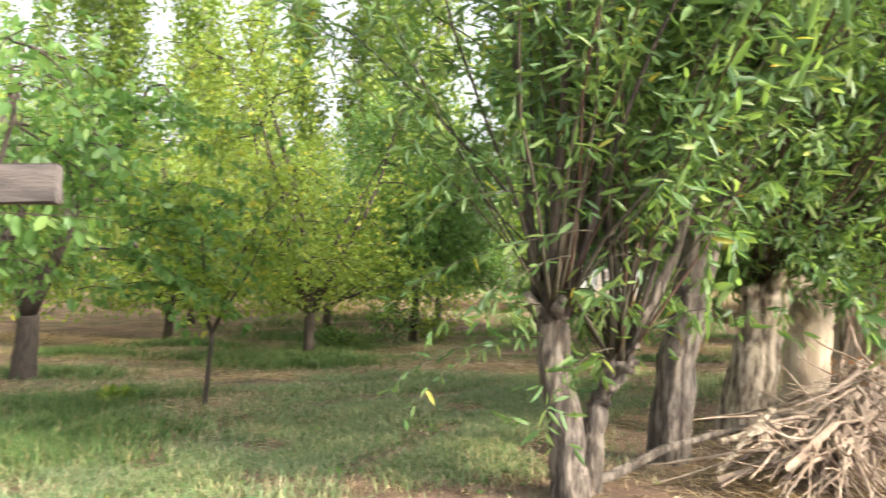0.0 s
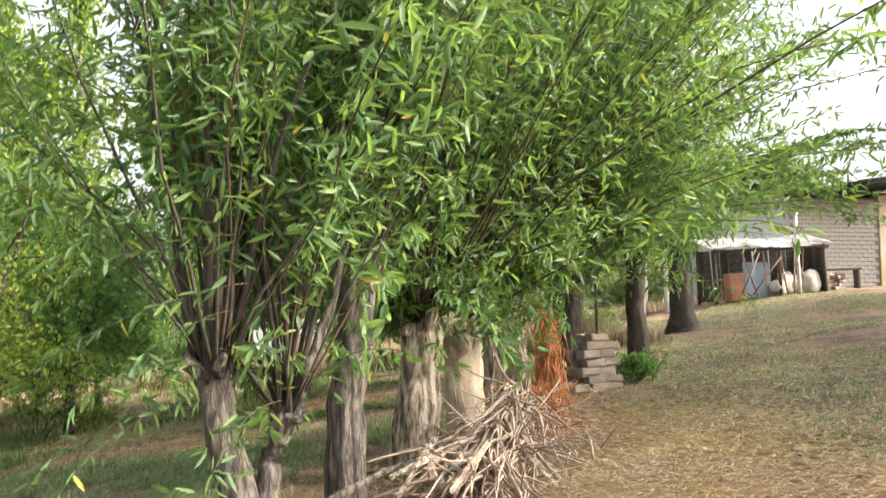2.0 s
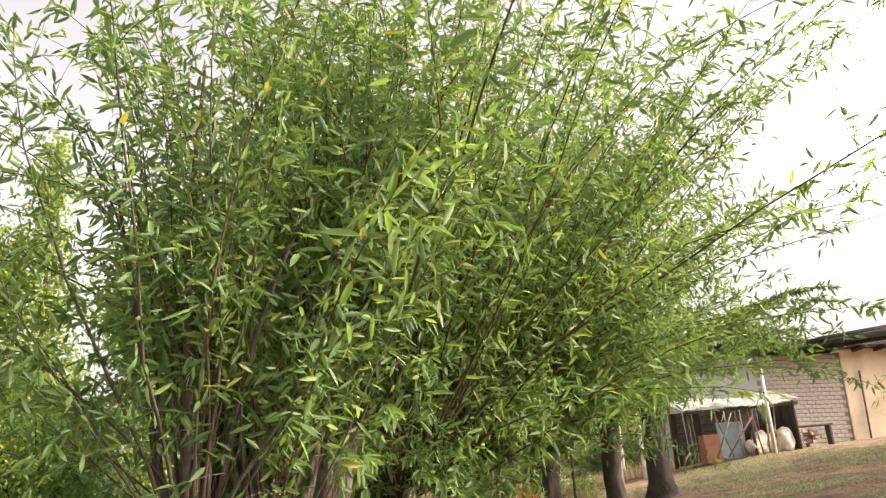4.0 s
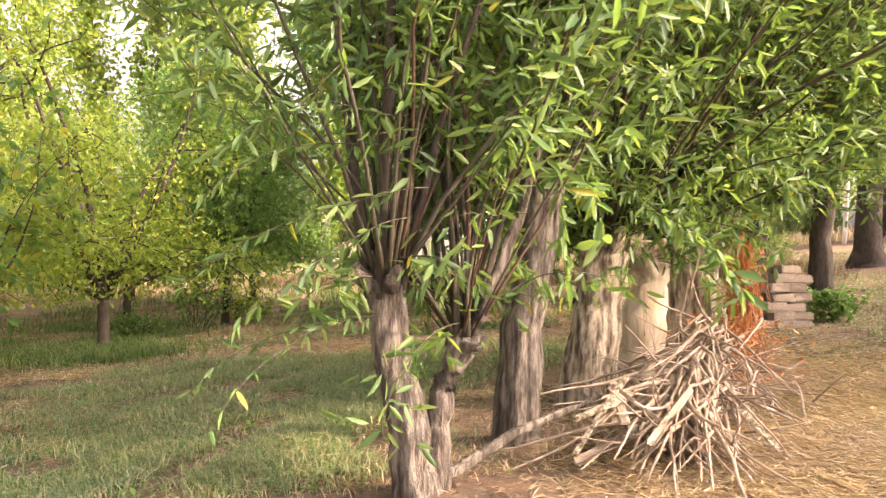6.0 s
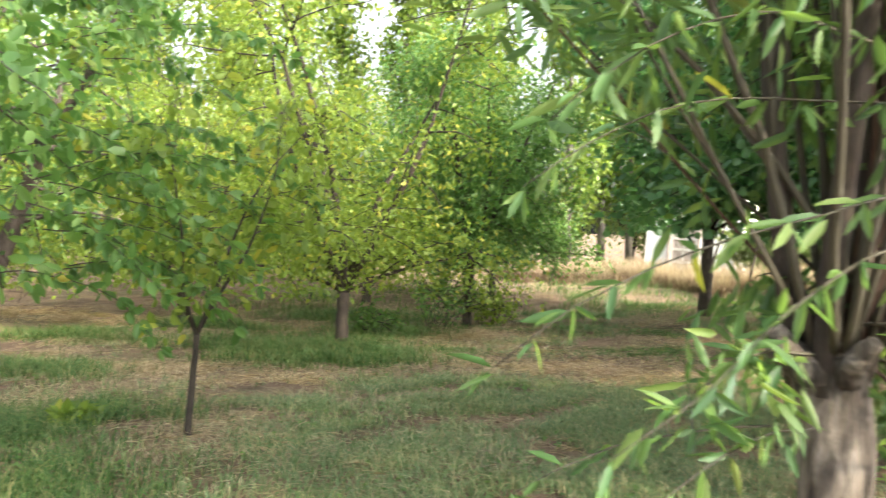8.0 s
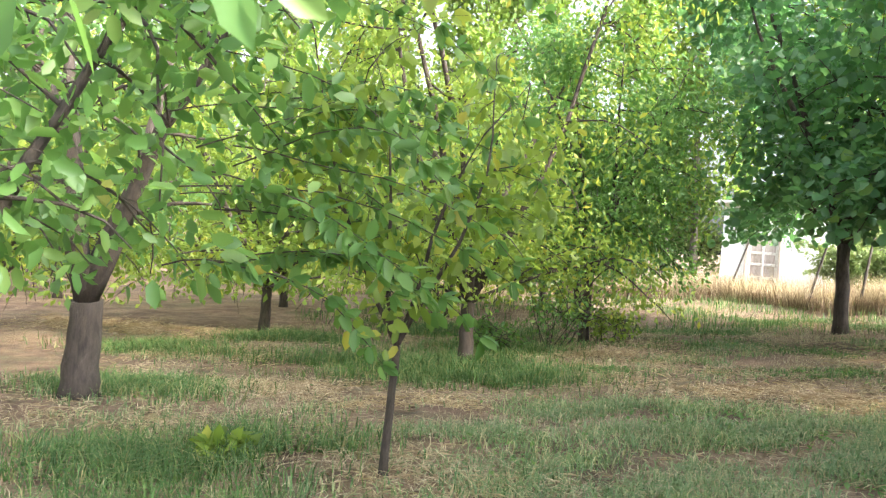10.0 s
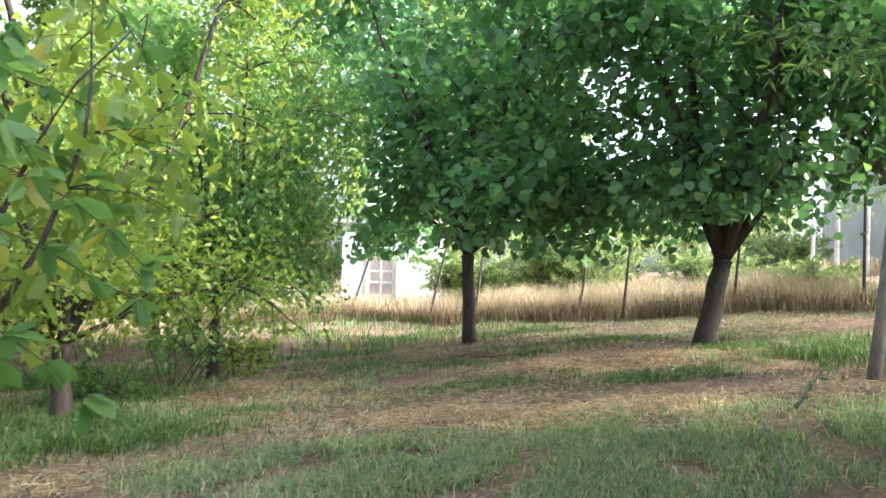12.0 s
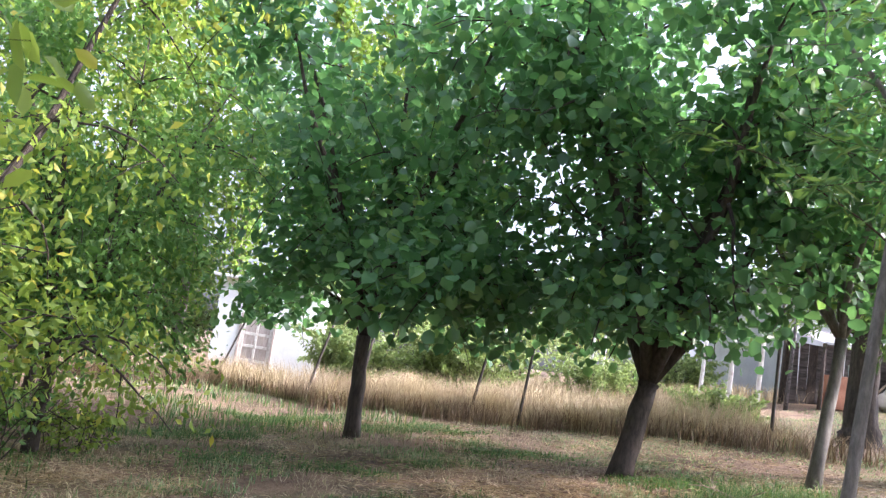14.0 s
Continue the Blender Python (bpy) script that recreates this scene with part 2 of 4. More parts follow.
def mesh_from(name, verts, faces, mat, smooth=False):
    me = bpy.data.meshes.new(name)
    me.from_pydata(verts, [], faces)
    me.materials.append(mat)
    if smooth:
        me.polygons.foreach_set("use_smooth", np.ones(len(me.polygons), bool))
    me.update()
    return me


def link(name, me, parent=None, label="", m=None):
    ob = new(name, me)
    if parent is not None:
        ob.parent = parent
    if m is not None:
        ob.matrix_basis = m
    if label:
        ob["label"] = label
    return ob


def part(name, bm, mat, parent, label="", m=None):
    me = bpy.data.meshes.new(name)
    bm.to_mesh(me)
    bm.free()
    me.materials.append(mat)
    return link(name, me, parent, label, m)


def root(name, x, y, z=None, label="", category="", group="", kind="", turn=0.0):
    e = new(name)
    e.empty_display_size = 0.2
    e.matrix_basis = pose(x, y, ground_at(x, y) if z is None else z, 0, 0, turn)
    return tagged(e, label, category, group, kind)


def box_bm(sx, sy, sz, bevel=0.0, z0=True, rough=0.0, rng=None):
    bm = bmesh.new()
    bmesh.ops.create_cube(bm, size=1)
    for v in bm.verts:
        v.co = Vector((v.co.x * sx, v.co.y * sy, (v.co.z + (0.5 if z0 else 0)) * sz))
    if bevel:
        bmesh.ops.bevel(bm, geom=bm.edges[:], offset=bevel, segments=1, affect="EDGES")
    if rough:
        for v in bm.verts:
            v.co += Vector(rng.normal(0, rough, 3))
    return bm


class Tubes:
    """Collects tapered limbs into one mesh."""

    def __init__(self):
        self.v, self.f = [], []

    def add(self, pts, radii, n=6, lobes=0.0, seed=0.0, cap=True, ridge=0.0):
        pts = [np.asarray(p, float) for p in pts]
        base = len(self.v)
        up = np.array((0.31, 0.17, 0.93))
        for i, (p, r) in enumerate(zip(pts, radii)):
            d = pts[min(i + 1, len(pts) - 1)] - pts[max(i - 1, 0)]
            d = d / (np.linalg.norm(d) + 1e-9)
            a = np.cross(d, up if abs(d @ up) < 0.98 else np.array((1.0, 0, 0)))
            a /= np.linalg.norm(a)
            b = np.cross(d, a)
            for k in range(n):
                t = 2 * math.pi * k / n
                rr = r * (1 + lobes * (0.6 * math.sin(3 * t + seed + 0.35 * i) + 0.4 * math.sin(7 * t + 2 * seed - 0.5 * i) + 0.35 * math.sin(1.7 * i + seed + 5 * t)))
                if ridge:
                    rr *= 1 + ridge * (abs(math.sin(5.5 * t + 0.10 * i + seed)) + 0.6 * math.sin(13 * t - 0.13 * i + seed) + 0.5 * math.sin(0.9 * i + 9 * t))
                self.v.append(tuple(p + (a * math.cos(t) + b * math.sin(t)) * rr))
        for i in range(len(pts) - 1):
            for k in range(n):
                q = base + i * n
                self.f.append((q + k, q + (k + 1) % n, q + n + (k + 1) % n, q + n + k))
        if cap:
            self.f.append(tuple(base + (len(pts) - 1) * n + k for k in range(n)))
            self.f.append(tuple(base + k for k in reversed(range(n))))

    def mesh(self, name, mat):
        return mesh_from(name, self.v, self.f, mat, True)


def bend(p, d, length, steps, wander, droop, rng):
    """Points of a limb that starts at p along d."""
    p, d = np.asarray(p, float), np.asarray(d, float)
    d = d / np.linalg.norm(d)
    out = [p]
    for i in range(steps):
        d = d + rng.normal(0, wander, 3) + np.array((0, 0, -droop * (i + 1) / steps))
        d = d / np.linalg.norm(d)
        p = p + d * length / steps
        out.append(p)
    return out


def taper(a, b, n):
    return [a + (b - a) * i / (n - 1) for i in range(n)]


def unit(a):
    return a / (np.linalg.norm(a, axis=1, keepdims=True) + 1e-9)


def leaf_mesh(name, P, D, length, ratio, mat, rng, shape="long", flat=0.0):
    """Folded leaves at points P along D, each an island of its own."""
    P, D = np.asarray(P, float), unit(np.asarray(D, float))
    n = len(P)
    L = (length * rng.uniform(0.65, 1.25, n))[:, None]
    ref = rng.normal(0, 1, (n, 3)) * (1 - flat) + np.array((0, 0, 1.0)) * flat
    S = unit(np.cross(D, ref))
    N = np.cross(S, D)
    curl = rng.uniform(-0.05, 0.16, n)[:, None] * L
    W = L * ratio * 0.5
    fold = W * rng.uniform(0.15, 0.6, n)[:, None]
    if shape == "kite":
        V = np.stack([P, P + 0.5 * L * D + W * S + fold * N, P + L * D - curl * N, P + 0.5 * L * D - W * S + fold * N], 1)
        idx = np.array([[0, 1, 2], [0, 2, 3]])
    else:
        w1, w2, a, b = (0.85, 0.8, 0.28, 0.66) if shape == "long" else (0.9, 0.95, 0.22, 0.68)
        V = np.stack([P, P + a * L * D + w1 * W * S + fold * N, P + b * L * D + w2 * W * S + (fold - 0.5 * curl) * N, P + L * D - curl * N,
                      P + b * L * D - w2 * W * S + (fold - 0.5 * curl) * N, P + a * L * D - w1 * W * S + fold * N], 1)
        idx = np.array([[0, 1, 2, 3], [0, 3, 4, 5]])
    k = V.shape[1]
    F = (idx[None] + (np.arange(n) * k)[:, None, None]).reshape(-1, idx.shape[1])
    me = bpy.data.meshes.new(name)
    me.vertices.add(n * k)
    me.vertices.foreach_set("co", V.reshape(-1).astype(np.float32))
    me.loops.add(F.size)
    me.loops.foreach_set("vertex_index", F.reshape(-1).astype(np.int32))
    me.polygons.add(len(F))
    me.polygons.foreach_set("loop_start", (np.arange(len(F)) * F.shape[1]).astype(np.int32))
    me.materials.append(mat)
    me.update(calc_edges=True)
    return me


def blades(name, xy, h, width, mat, rng, lean=0.35, label="", base=None):
    """Grass: each blade a bent tapered strip standing on the ground."""
    n = len(xy)
    z = height(xy[:, 0], xy[:, 1]) - 0.01
    P = np.column_stack([xy, z])
    H = (h * rng.uniform(0.45, 1.3, n))[:, None]
    a = rng.uniform(0, 2 * math.pi, n)
    out = np.column_stack([np.cos(a), np.sin(a), np.zeros(n)])
    side = np.column_stack([-np.sin(a), np.cos(a), np.zeros(n)]) * (width * rng.uniform(0.6, 1.4, n))[:, None]
    k = (lean * rng.uniform(0.2, 1.6, n))[:, None]
    up = np.array((0, 0, 1.0))
    mid = P + H * (0.55 * up + 0.25 * k * out)
    tip = P + H * ((1 - 0.25 * k) * up + k * out)
    V = np.stack([P - side, P + side, mid + 0.7 * side, mid - 0.7 * side, tip], 1)
    q = np.arange(n)[:, None] * 5
    faces = np.concatenate([q + np.array([0, 1, 2]), q + np.array([0, 2, 3]), q + np.array([3, 2, 4])])
    me = bpy.data.meshes.new(name)
    me.vertices.add(n * 5)
    me.vertices.foreach_set("co", V.reshape(-1).astype(np.float32))
    me.loops.add(faces.size)
    me.loops.foreach_set("vertex_index", faces.reshape(-1).astype(np.int32))
    me.polygons.add(len(faces))
    me.polygons.foreach_set("loop_start", (np.arange(len(faces)) * 3).astype(np.int32))
    me.materials.append(mat)
    me.update(calc_edges=True)
    return tagged(link(name, me), label, "grass", kind="stuff")


def patchy(x, y, scale, seed):
    """Smooth patches between 0 and 1."""
    return np.array([noise.noise(Vector((a * scale, b * scale, seed))) for a, b in zip(x, y)]) * 0.5 + 0.5

# ---- ground ----
def build_ground():
    near = np.arange(-14, 26.01, 0.25)
    xs = np.concatenate([[-600, -300, -150, -80, -50, -34, -26, -20, -17], near, [28, 31, 36, 45, 60, 90, 160, 300, 600]])
    ys = np.concatenate([[-600, -300, -150, -80, -40, -20, -12, -8, -5], np.arange(-3, 32.01, 0.25), [34, 37, 42, 50, 65, 90, 160, 300, 600]])
    X, Y = np.meshgrid(xs, ys)
    Z = height(X, Y) + RNG.normal(0, 0.006, X.shape)
    w = len(xs)
    v = np.column_stack([X.ravel(), Y.ravel(), Z.ravel()])
    f = [(j * w + i, j * w + i + 1, (j + 1) * w + i + 1, (j + 1) * w + i) for j in range(len(ys) - 1) for i in range(w - 1)]
    tagged(link("ground", mesh_from("ground", v, f, SOIL, True)), "bare brown orchard soil with straw and thin green grass", "ground", kind="structure")


build_ground()


# ---- trees ----
def fruit_tree(name, x, y, label, h=4.0, fork=0.9, r=0.07, spread=1.6, limbs=5, leaves=5000, leaf=0.09, ratio=0.5, mat=None, bark=None, seed=1, lean=(0, 0), low=0.0, shape="kite", group="", sag=0.25, top=1.0, category="tree", bare=0.0, twigs=5, skirt=0, inner=2):
    rng = np.random.default_rng(seed)
    e = root(name, x, y, None, label, category, group)
    t = Tubes()
    head = np.array((lean[0], lean[1], fork))
    n = 7
    pts = [head * i / (n - 1) + (rng.normal(0, 0.05 * r / 0.07, 3) * (1, 1, 0) if 0 < i < n - 1 else 0) * 0.1 for i in range(n)]
    pts[0] = np.array((0, 0, -0.08))
    rad = [r * 1.35] + taper(r * 1.08, r * 0.9, n - 2) + [r * 1.0]
    t.add(pts, rad, 10, 0.09, seed)
    P, D = [], []
    for k in range(limbs + skirt):
        hanging = k >= limbs
        a = 2 * math.pi * (k + rng.uniform(-0.25, 0.25)) / (skirt if hanging else limbs)
        out = rng.uniform(0.45, 0.95) * spread / max(h - fork, 0.5)
        d = np.array((math.cos(a) * out, math.sin(a) * out, rng.uniform(0.7, 1.0) * top))
        length = (h - fork) * rng.uniform(0.75, 1.05)
        if hanging:
            d = np.array((math.cos(a), math.sin(a), rng.uniform(0.5, 0.85)))
            length = spread * rng.uniform(0.8, 1.1)
        limb = bend(head, d, length, 8, 0.09, 0.14 if hanging else -0.02, rng)
        t.add(limb, taper(r * (0.36 if hanging else 0.66), r * 0.10, 9), 6, 0.05, seed + k)
        for j in range(twigs + 3):
            i = rng.integers(inner, 9)
            dd = rng.normal(0, 1, 3) * (1, 1, 0.5) + np.array((math.cos(a), math.sin(a), 0.35)) * 0.6
            tw = bend(limb[i], dd, rng.uniform(0.35, 0.6) * spread, 5, 0.14, sag, rng)
            if tw[-1][2] < low - 0.15:
                continue
            t.add(tw, taper(r * 0.17, r * 0.05, 6), 4)
            if rng.random() < bare:
                continue
            for q in range(2):
                s = rng.integers(1, 5)
                tip = bend(tw[s], rng.normal(0, 1, 3) + (0, 0, -0.1), rng.uniform(0.2, 0.36) * spread, 4, 0.15, sag, rng)
                t.add(tip, taper(r * 0.09, r * 0.04, 5), 3)
                P += tip
                D += [tip[-1] - tip[0]] * len(tip)
            P += tw[1:]
            D += [tw[-1] - tw[0]] * 5
    link("trunk", t.mesh("trunk", bark), e)
    P, D = np.array(P), unit(np.array(D))
    pick = rng.integers(0, len(P), leaves)
    pos = P[pick] + rng.normal(0, 0.085 * spread, (leaves, 3)) * (1, 1, 0.8)
    keep = pos[:, 2] > low
    pos, pick = pos[keep], pick[keep]
    dirs = D[pick] * 0.5 + rng.normal(0, 0.75, (len(pos), 3)) + np.array((0, 0, -0.35))
    link("crown", leaf_mesh("crown", pos, dirs, leaf, ratio, mat, rng, shape, 0.7 if ratio > 0.8 else 0.45), e)
    return e


def poplar(x, y, h, seed, lean=0.0):
    rng = np.random.default_rng(seed)
    e = root("poplar", x, y, None, "tall slender green poplar in a row behind the orchard", "tree", "poplar row")
    t = Tubes()
    t.add([(lean * i / 9 * h, 0, h * i / 9) for i in range(10)], taper(0.17, 0.02, 10), 7, 0.06, seed)
    P = []
    for k in range(70):
        z = h * rng.uniform(0.10, 0.97)
        a = rng.uniform(0, 6.283)
        d = np.array((math.cos(a) * 0.5, math.sin(a) * 0.5, 1.0))
        b = bend((lean * z, 0, z), d, rng.uniform(0.09, 0.16) * h * (1.1 - z / h) + 0.9, 5, 0.05, -0.02, rng)
        t.add(b, taper(0.025, 0.006, 6), 3)
        P += b[1:]
    link("trunk", t.mesh("trunk", GREY_BARK), e)
    P = np.array(P)
    pos = P[rng.integers(0, len(P), 5200)] + rng.normal(0, 0.26, (5200, 3))
    link("crown", leaf_mesh("crown", pos, rng.normal(0, 1, (5200, 3)) + (0, 0, -0.4), 0.20, 0.8, POPLAR, rng, "kite"), e)


def pollard(name, label, x, y, trunk_pts, trunk_r, heads, bark, seed, shoots=36, reach=(1.9, 3.2), spread=0.75, leaf=0.12, extra_trunks=(), droopy=(), lo=0.14, sprouts=16, bias=(0, 0), poles=()):
    """An old lopped willow: thick trunk, knuckled heads and long leafy shoots."""
    rng = np.random.default_rng(seed)
    e = root(name, x, y, None, label, "tree", "lopped willows")
    t = Tubes()
    for pts, rr in ((trunk_pts, trunk_r), *extra_trunks):
        fine, rad = [], []
        for i in range(len(pts) - 1):
            for s in range(4):
                u = s / 4
                fine.append(np.array(pts[i]) * (1 - u) + np.array(pts[i + 1]) * u + rng.normal(0, 0.007, 3))
                rad.append(rr[i] * (1 - u) + rr[i + 1] * u)
        fine.append(np.array(pts[-1]))
        rad.append(rr[-1])
        t.add(fine, rad, 30, 0.07, seed, ridge=0.045)
    for hx, hy, hz, hr in heads:
        for k in range(11):
            a = rng.uniform(0, 6.283)
            out = np.array((math.cos(a), math.sin(a), rng.uniform(0.1, 1.6)))
            c = np.array((hx, hy, hz - 0.35 * hr)) + np.array((math.cos(a), math.sin(a), 0)) * hr * 0.45
            t.add(bend(c, out, hr * rng.uniform(0.7, 1.5), 4, 0.12, 0, rng), taper(hr * rng.uniform(0.28, 0.42), hr * rng.uniform(0.14, 0.24), 5), 9, 0.14, seed + k)
    link("trunk", t.mesh("trunk", bark), e)
    for k, (x0, y0, z0, dx, dy, top, q) in enumerate(poles):
        p = Tubes()
        p.add(bend((x0, y0, z0), (dx, dy, 1.0), top, 10, 0.045, 0.0, rng), taper(q, q * 0.25, 11), 9, 0.10, seed + k)
        link("pole", p.mesh("pole", DARK_BARK), e, "dark straight limb" if k == 0 else "")
    green, red = Tubes(), Tubes()
    P, D = [], []
    for hx, hy, hz, hr in heads:
        for k in range(shoots):
            a = rng.uniform(0, 6.283)
            s = abs(rng.normal(0, spread))
            d = np.array((math.cos(a) * s + bias[0], math.sin(a) * s + bias[1], 1.0))
            start = np.array((hx, hy, hz)) + np.array((math.cos(a), math.sin(a), 0.3)) * hr * rng.uniform(0.2, 0.8)
            length = rng.uniform(*reach)
            sh = bend(start, d, length, 12, 0.075, 0.03 + 0.05 * s, rng)
            thick = rng.uniform(0.006, 0.017)
            (red if rng.random() < 0.3 else green).add(sh, taper(thick, 0.002, 13), 5)
            for j in range(13):
                if j / 12 < lo + rng.uniform(0, 0.12):
                    continue
                for q in range(3):
                    if j >= 12:
                        continue
                    u = rng.random()
                    p = sh[j] * (1 - u) + sh[j + 1] * u
                    tw = bend(p, rng.normal(0, 1, 3) * (1, 1, 0.6) + (0, 0, 0.35), rng.uniform(0.16, 0.42), 4, 0.12, 0.22, rng)
                    if q == 0:
                        green.add(tw, taper(0.003, 0.0015, 5), 3)
                    P += tw
                    D += [tw[-1] - tw[0]] * 5
                    P += [p] * 2
                    D += [sh[j + 1] - sh[j]] * 2
    for hx, hy, hz, hr in heads:
        for k in range(sprouts):
            a = rng.uniform(0, 6.283)
            d = np.array((math.cos(a), math.sin(a), rng.uniform(0.0, 0.9)))
            sh = bend(np.array((hx, hy, hz + rng.uniform(-0.1, 0.25))) + d * hr * 0.4, d, rng.uniform(0.45, 1.15), 7, 0.08, 0.2, rng)
            green.add(sh, taper(0.006, 0.002, 8), 4)
            for j in range(2, 8):
                for q in range(2):
                    tw = bend(sh[j], rng.normal(0, 1, 3), rng.uniform(0.1, 0.22), 4, 0.12, 0.22, rng)
                    P += tw
                    D += [tw[-1] - tw[0]] * 5
    for hx, hy, hz, dx, dy, dz, length in droopy:
        for k in range(7):
            sh = bend((hx, hy, hz), np.array((dx, dy, dz)) + rng.normal(0, 0.16, 3), length * rng.uniform(0.8, 1.1), 12, 0.04, 0.10, rng)
            green.add(sh, taper(0.008, 0.002, 13), 5)
            for j in range(3, 12):
                for q in range(3):
                    tw = bend(sh[j], rng.normal(0, 1, 3), rng.uniform(0.12, 0.3), 4, 0.12, 0.22, rng)
                    P += tw
                    D += [tw[-1] - tw[0]] * 5
    tagged(link("shoot_thicket", green.mesh("shoot_thicket", SHOOT), e, "long thin olive-brown shoots"), kind="stuff")
    tagged(link("shoot_thicket", red.mesh("shoot_thicket", RED_SHOOT), e, "thin reddish-brown shoots"), kind="stuff")
    P, D = np.array(P), unit(np.array(D))
    pos = P + rng.normal(0, 0.022, P.shape)
    dirs = D * 0.8 + rng.normal(0, 0.55, P.shape) + np.array((0, 0, -0.25))
    link("crown", leaf_mesh("crown", pos, dirs, leaf, 0.24, WILLOW, rng, "long", 0.3), e)
    return e


pollard("willow_tree", "old lopped willow with two grey furrowed stems and leafy shoots", 0.78, 4.92,
        [(0.08, 0, -0.1), (0.02, 0, 0.3), (-0.08, 0, 0.72), (-0.13, 0.02, 1.06), (-0.13, 0.02, 1.16)], [0.135, 0.105, 0.090, 0.094, 0.05],
        [(-0.12, 0.02, 1.10, 0.13), (0.27, 0.04, 0.80, 0.085)], BARK, 11, shoots=30, reach=(2.4, 4.3), spread=0.33, lo=0.2, sprouts=6, leaf=0.115,
        extra_trunks=(([(0.15, 0.06, -0.1), (0.15, 0.04, 0.35), (0.19, 0.04, 0.58), (0.28, 0.06, 0.84)], [0.085, 0.068, 0.06, 0.055]),
                      ([(0.20, 0.04, 0.55), (0.36, 0.04, 0.92), (0.55, 0.08, 1.4), (0.70, 0.14, 2.0)], [0.05, 0.04, 0.028, 0.014])),
        poles=((-0.20, 0.04, 1.0, -0.16, 0.03, 2.6, 0.032), (-0.15, -0.03, 1.0, -0.03, -0.03, 3.0, 0.038), (-0.08, 0.05, 1.0, 0.07, 0.04, 2.8, 0.036),
               (-0.05, 0.0, 1.05, 0.18, -0.02, 2.4, 0.026), (-0.04, 0.08, 0.95, 0.02, 0.08, 2.6, 0.026), (0.26, 0.03, 0.75, -0.06, 0.03, 2.2, 0.022), (0.30, 0.06, 0.75, 0.22, 0.02, 2.3, 0.020)))
pollard("willow_tree", "tall grey willow stem behind a lopped willow", 1.46, 5.75,
        [(0, 0, -0.1), (0.03, 0, 0.7), (0.14, 0.0, 1.5), (0.24, 0.05, 2.4), (0.30, 0.1, 3.3)], [0.15, 0.12, 0.12, 0.10, 0.05],
        [(0.16, 0.0, 1.65, 0.15), (0.27, 0.06, 2.6, 0.12)], BARK, 12, shoots=34, reach=(2.2, 4.4), spread=0.6)
pollard("willow_tree", "lopped willow trunk with pale peeling bark and green shoots", 2.10, 6.62,
        [(0, 0, -0.1), (0.03, 0, 0.3), (0.09, 0, 0.8), (0.13, 0, 1.15)], [0.23, 0.19, 0.16, 0.17],
        [(0.13, 0, 1.2, 0.2)], PALE_BARK, 13, shoots=70, reach=(2.8, 6.0), spread=0.62, sprouts=26)
pollard("willow_tree", "lopped willow with smooth debarked pale trunk", 2.68, 7.15,
        [(0, 0, -0.1), (0.01, 0, 0.4), (0.02, 0, 0.8), (0.02, 0, 1.05)], [0.18, 0.165, 0.165, 0.18],
        [(0.02, 0.05, 1.15, 0.18)], BARE_WOOD, 14, shoots=56, reach=(2.6, 5.4), spread=0.7, sprouts=26)
pollard("willow_tree", "lopped willow with furrowed brown trunk over the brushwood", 3.26, 7.72,
        [(0, 0, -0.1), (0.0, 0, 0.5), (-0.02, 0, 1.0), (0.0, 0, 1.3)], [0.27, 0.23, 0.22, 0.24],
        [(0.0, 0, 1.35, 0.25)], PALE_BARK, 15, shoots=135, reach=(3.0, 6.4), spread=0.66, sprouts=34, bias=(0.34, -0.05), leaf=0.115,
        droopy=((0.1, -0.1, 1.5, 0.9, -0.3, 0.45, 2.2), (0.1, 0.0, 1.6, 1.0, 0.1, 0.5, 2.6), (0, -0.2, 1.5, 0.2, -1.0, 0.5, 1.6), (0.2, 0.0, 2.0, 1.0, 0.0, 0.9, 3.0), (0.2, 0.0, 1.8, 0.9, -0.5, 0.7, 2.4), (0.3, 0.0, 2.6, 1.0, -0.1, 1.1, 3.2), (0.3, 0.0, 2.4, 1.0, -0.4, 0.9, 3.0)))
pollard("willow_tree", "lopped willow further along the row", 5.1, 10.6,
        [(0, 0, -0.1), (0, 0, 0.7), (0.05, 0, 1.4)], [0.24, 0.2, 0.2], [(0.05, 0, 1.45, 0.22)], DARK_BARK, 16, shoots=92, reach=(2.8, 5.6), spread=0.75, leaf=0.14, bias=(0.34, -0.12))
pollard("willow_tree", "old willow with dark trunk at the yard's edge", 7.5, 13.3,
        [(0, 0, -0.1), (0, 0, 0.8), (0.05, 0, 1.7)], [0.19, 0.155, 0.165], [(0.05, 0, 1.8, 0.20)], DARK_BARK, 17, shoots=40, reach=(1.9, 3.4), spread=0.85, leaf=0.13)
pollard("willow_tree", "old willow with flared dark trunk at the yard's edge", 10.2, 16.45,
        [(0, 0, -0.1), (0, 0, 0.35), (-0.02, 0, 0.9), (0.0, 0, 1.9)], [0.40, 0.27, 0.225, 0.225], [(0.0, 0, 2.0, 0.25)], DARK_BARK, 18, shoots=40, reach=(2.0, 3.6), spread=0.9, leaf=0.13)

